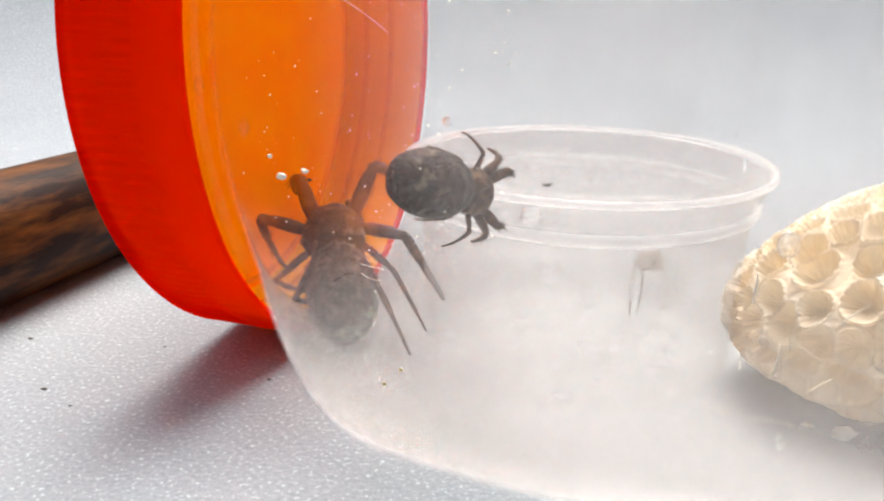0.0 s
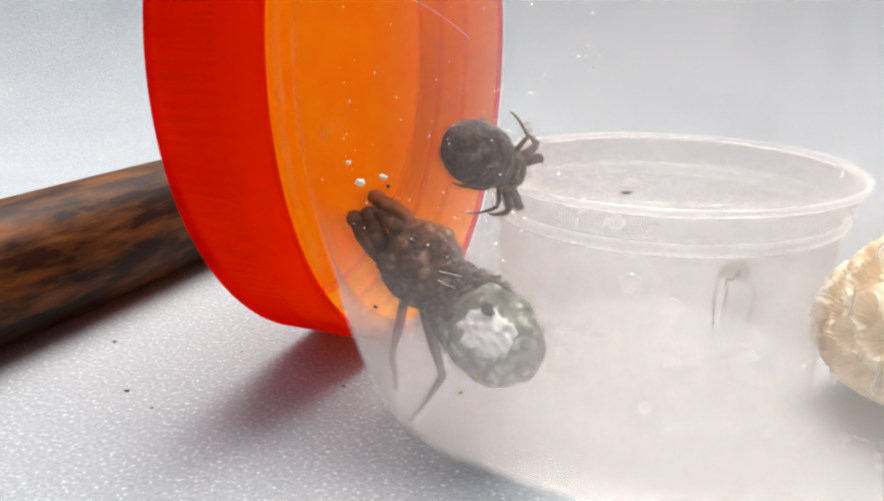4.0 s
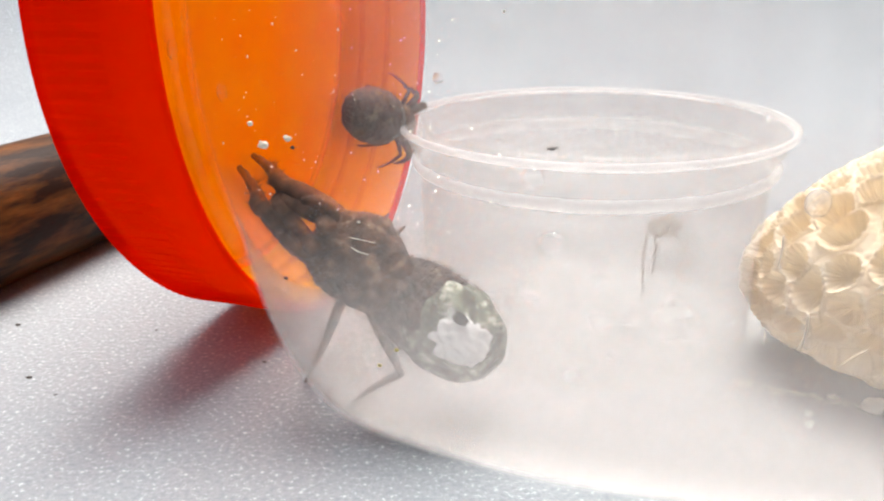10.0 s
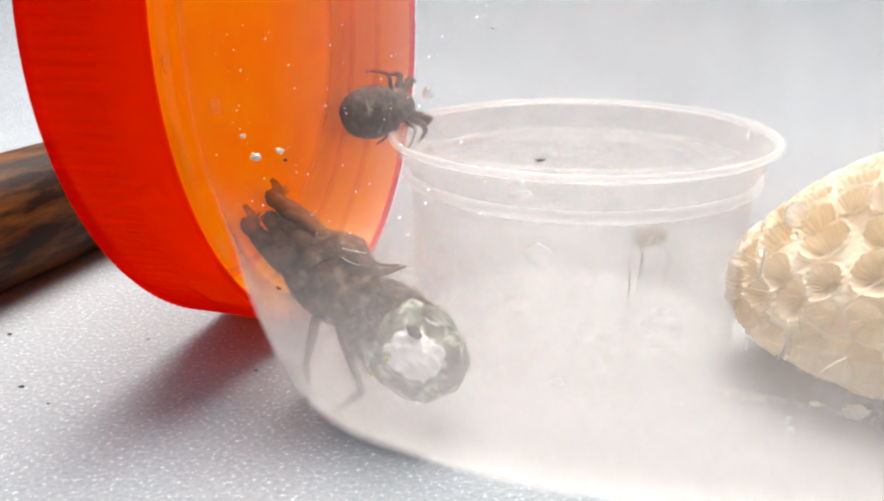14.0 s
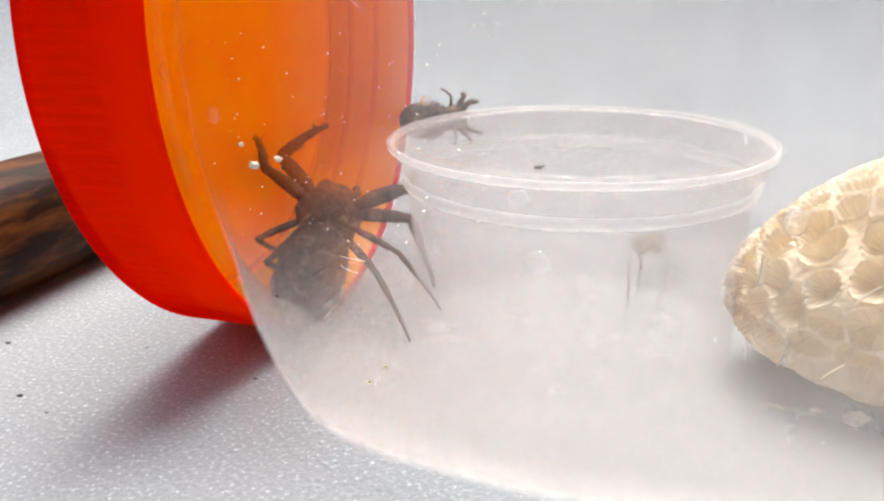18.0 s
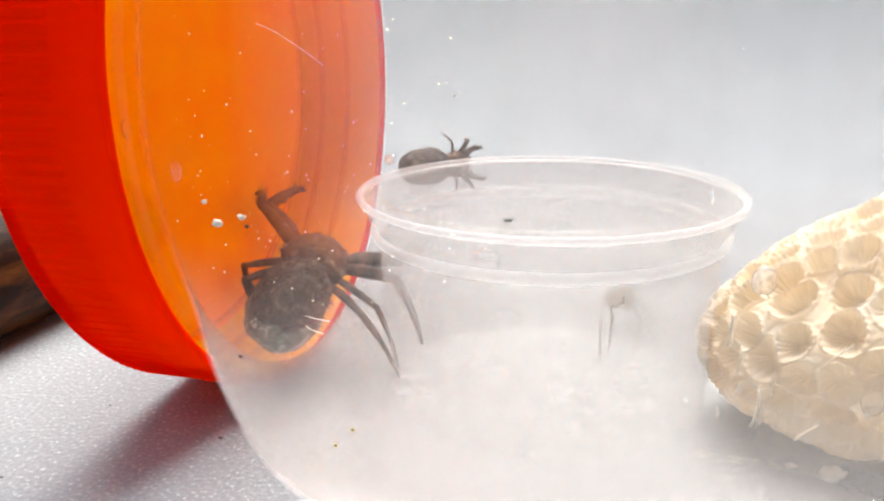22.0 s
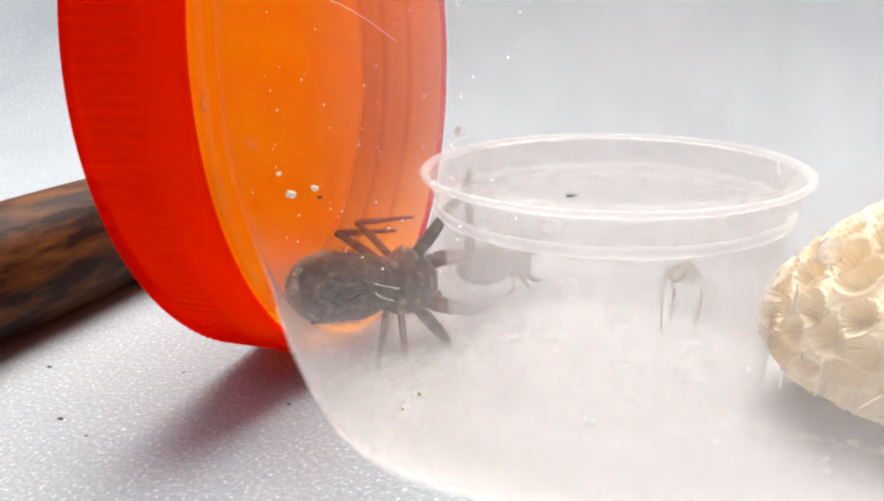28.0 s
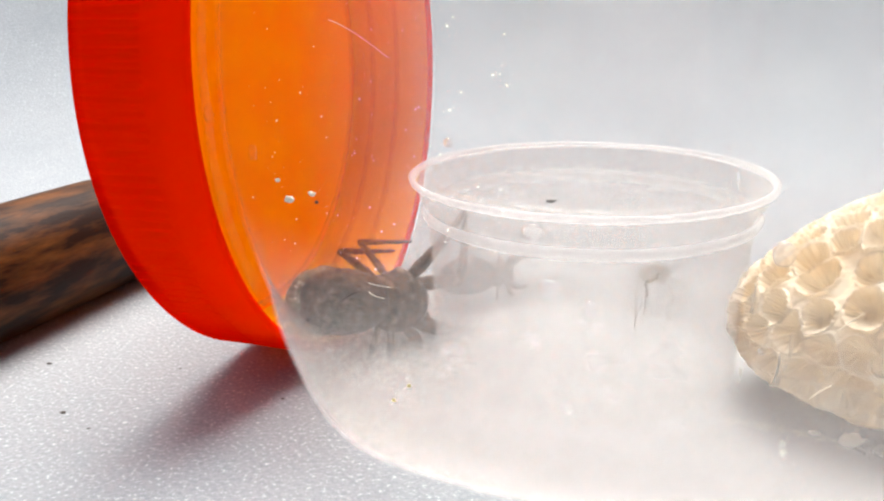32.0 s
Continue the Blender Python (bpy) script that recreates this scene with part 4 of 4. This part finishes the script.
def build_drops():
    spots = [(1.2, 41.0, 0.7, 1.2), (6.2, 37.0, 0.7, 1.1), (39.5, 26.2, 1.3, 1.3), (43.4, 24.5, 1.0, 1.1), (30.2, 19.3, 1.3, 0.9), (56.5, 47.4, 0.7, 1.0),
             (59.3, 31.0, 1.2, 1.4), (57.3, 26.7, 0.3, 1.5), (59.8, 20.3, 0.4, 1.5), (60.6, 22.8, 0.3, 1.4), (67.8, 21.8, 1.1, 1.3), (60.6, 13.5, 0.5, 0.5), (52.1, 13.9, 0.4, 0.4), (37.8, 31.6, 1.2, 1.1),
             (29.8, 39.5, 0.6, 0.6), (58.3, 22.3, 0.4, 0.6), (60.8, 12.6, 0.5, 0.55), (63.3, 12.5, 0.3, 0.3), (50.4, 15.3, 0.25, 0.25), (38.5, 20.7, 0.45, 0.35), (54.1, 20.7, 0.25, 0.3),
             (63.3, 42.1, 0.22, 0.9), (54.3, 40.1, 0.2, 0.7), (55.1, 37.3, 0.18, 0.7), (41.5, 14.6, 0.9, 0.7), (56.6, 19.8, 0.22, 0.8)]
    rng = random.Random(8)
    for _ in range(14):
        spots.append((rng.uniform(46, 70), rng.uniform(9, 17), *(2 * (rng.uniform(0.12, 0.26),))))
    for i, (s, z, a, b) in enumerate(spots):
        v, f = lump((a * 0.0008, b * 0.0008, 0.00009 * min(a, b) + 0.00004), 0.12, 1.0, seed=i, nu=16, nv=10)
        thing("water_drop", on_wall(s * 0.001, z * 0.001), "clear water drop on the jar's wall", "drop", "drops on the jar", data=mesh_of("drop", v, f, WATER))
    for i, (s, z, a, mat_, name, label) in enumerate([
            (11.0, 32.4, 0.46, CRUMB, "crumb", "pale crumb stuck to the jar's wall"), (14.3, 33.4, 0.34, CRUMB, "crumb", "pale crumb stuck to the jar's wall"),
            (9.5, 34.3, 0.26, CRUMB, "crumb", "pale crumb stuck to the jar's wall"), (14.9, 32.6, 0.2, SPECK, "speck", "tiny dark speck on the jar's wall"),
            (25.3, 14.6, 0.16, MOSS, "crumb", "tiny yellowish crumb on the jar's wall"), (23.5, 12.7, 0.16, MOSS, "crumb", "tiny yellowish crumb on the jar's wall"),
            (18.4, 15.0, 0.1, SPECK, "speck", "tiny dark speck on the jar's wall"), (12.8, 19.4, 0.2, SPECK, "speck", "tiny dark speck on the jar's wall")]):
        v, f = lump((a * 0.0011, a * 0.0008, a * 0.0006), 0.6, 1.6, seed=i, nu=12, nv=8)
        thing(name, on_wall(s * 0.001, z * 0.001), label, "crumb", "crumbs on the jar", data=mesh_of("crumb", v, f, mat_))


def build_dust():
    """Pale dust and short fibres stuck to the jar's front wall."""
    rng = random.Random(5)
    pieces = []
    for i in range(130):
        s, z = rng.uniform(5, 36), rng.uniform(26, 64)
        r = rng.choice((0.00004, 0.00005, 0.00007, 0.0001))
        v, f = lump((r, r * rng.uniform(0.5, 1.2), r * 0.5), 0.5, 1.4, seed=i, nu=6, nv=4)
        m = JAR_AT @ pose(s * 0.001, -wall_at(s * 0.001), z * 0.001 - 0.0436, 90, 0, 0)
        pieces.append(([tuple(m @ Vector(q)) for q in v], f))
    v, f = merged(*pieces)
    tagged(new("dust", mesh_of("dust", v, f, CRUMB)), "pale dust specks stuck to the jar's wall", "dust", kind="stuff")
    hairs = [((17.5, 50.5), (20.5, 49.6), (24.0, 47), 0.022), ((17, 54), (20, 53.2), (23, 52.4), 0.02), ((21.0, 25.0), (22.0, 24.9), (23.5, 24.8), 0.024), ((21.0, 24.1), (21.8, 23.6), (22.8, 23.6), 0.028),
             ((17.6, 22.5), (18.8, 23.6), (20.0, 23.9), 0.045), ((57.2, 28.3), (57.3, 27.0), (57.0, 25.6), 0.08), ((59.6, 22.2), (59.9, 20.7), (59.2, 19.0), 0.09), ((64, 24.5), (65, 25.6), (66, 26.4), 0.06),
             ((62.5, 18.2), (63.2, 19.0), (64.1, 19.6), 0.06)]
    for i, (a, b, c, r) in enumerate(hairs):
        pts = []
        for k in range(9):
            u = k / 8
            pts.append(tuple(((1 - u) ** 2 * a[j] + 2 * u * (1 - u) * b[j] + u * u * c[j]) * 0.001 for j in (0, 1)))
        v, f = tube([JAR_AT @ Vector((q[0], -wall_at(q[0]), q[1] - 0.0436)) for q in pts], [r * 0.001] * 9, 6)
        dark = i == 4
        thing("fibre", pose(0, 0, 0), "thin dark fibre on the jar's wall" if dark else "thin pale fibre on the jar's wall", "fibre", "fibres on the jar", data=mesh_of("fibre", v, f, SPECK if dark else CRUMB))
    # specks on the sheet beside the jar
    for i, (x, y, r) in enumerate(((-0.0510, 0.1030, 0.0004), (-0.0610, 0.1200, 0.0004), (-0.0222, 0.1075, 0.00028), (-0.040, 0.118, 0.0002), (-0.0455, 0.0985, 0.00022))):
        v, f = lump((r, r * 0.7, r * 0.35), 0.5, 1.5, seed=i + 70, nu=9, nv=6)
        thing("speck", pose(x, y, r * 0.2), "dark speck of dirt on the white sheet", "speck", "specks on the sheet", data=mesh_of("speck", v, f, SPECK))


build_drops()
build_dust()


def motions():
    for root, rows in ((SPIDER_A, WAY_A), (SPIDER_B, WAY_B)):
        walk(root, [(t, pose(x, y, z, rx, ry, rz)) for t, x, y, z, rx, ry, rz in rows])
    # how a leg is held: its turn away from the head, its lift, the turn and the bend at the knee; front, second, third and hind leg
    spread = (((35, 20, -20, 75), (122, 8, 40, 20), (146, 0, 18, 0), (162, 0, 4, 0)), ((10, 12, 25, 55), (66, 15, -20, 105), (135, 12, 0, 125), (155, 10, 0, 130)))
    turning = (((18, 20, -10, 50), (50, 20, 20, 80), (110, 60, 0, -100), (150, 40, -60, -100)), ((10, 20, -6, 50), (24, 20, -16, 70), (118, 30, 6, 95), (135, 30, 6, 95)))
    hung = (((-7, 14, 0, -62), (-16, 8, 0, -78), (106, 30, -2, -25), (152, 5, -66, -45)), ((-8, 16, 0, -62), (-16, 10, 0, -78), (100, 89, 0, 0), (125, 89, 0, 0)))
    propped = (((56, 10, -60, 20), (84, 8, 66, 10), (111, 5, 24, 0), (134, 10, 9, 10)), ((52, 10, -80, 0), (75, 25, -60, 30), (140, 10, 0, 130), (158, 10, 0, 130)))
    shifting = (((35, 8, -40, 20), (66, 10, 54, 50), (112, 8, -4, 20), (142, 8, -30, 20)), ((28, 10, 0, 0), (68, 28, -46, 36), (130, 12, -60, 20), (148, 8, -70, 20)))
    level = (((14, 5, -20, 20), (50, 10, 42, 85), (94, 16, 4, 6), (112, 16, -4, 6)), ((6, 10, 80, 0), (62, 30, -30, 40), (138, 5, -136, 0), (150, 2, -148, 0)))
    times = [(0, spread, 0), (1.2, spread, 1), (2, spread, 4), (2.4, turning, 0), (2.8, hung, 0), (3.5, hung, 2), (6, hung, -2), (9, hung, 1), (11.2, hung, -1), (12.2, hung, 5), (14.5, hung, 3), (15.5, turning, 0), (16.5, propped, -2), (18, propped, 0),
             (20.2, propped, 1), (21.4, propped, 6), (23, propped, 4), (23.5, shifting, 0), (24.1, level, 0), (26, level, -2), (28.5, level, 1), (30.2, level, -1), (32, level, 0)]
    for n, key in enumerate(("front", "second", "third", "hind")):
        for side in (-1, 1):
            leg, shin = LEGS_A[key, side]
            hip, knee = leg.location.copy(), shin.location.copy()
            held = [(t, way[(side + 1) // 2][n], more * (1 if (n + side) % 2 else -0.6)) for t, way, more in times]
            walk(leg, [(t, pose(*hip, 0, -lift, side * (turn + more))) for t, (turn, lift, _, _), more in held])
            walk(shin, [(t, pose(*knee, 0, bend, side * (turn + more * 1.5))) for t, (_, _, turn, bend), more in held])
            leg, shin = LEGS_B[key, side]
            turn, lift, fold, bend = ((30, 20, -35, 40), (55, 20, -40, 60), (100, 30, -50, 80), (150, 25, -10, 80))[n]
            leg.matrix_basis = pose(*leg.location, 0, -lift, side * turn)
            shin.matrix_basis = pose(*shin.location, 0, bend, side * fold)


motions()
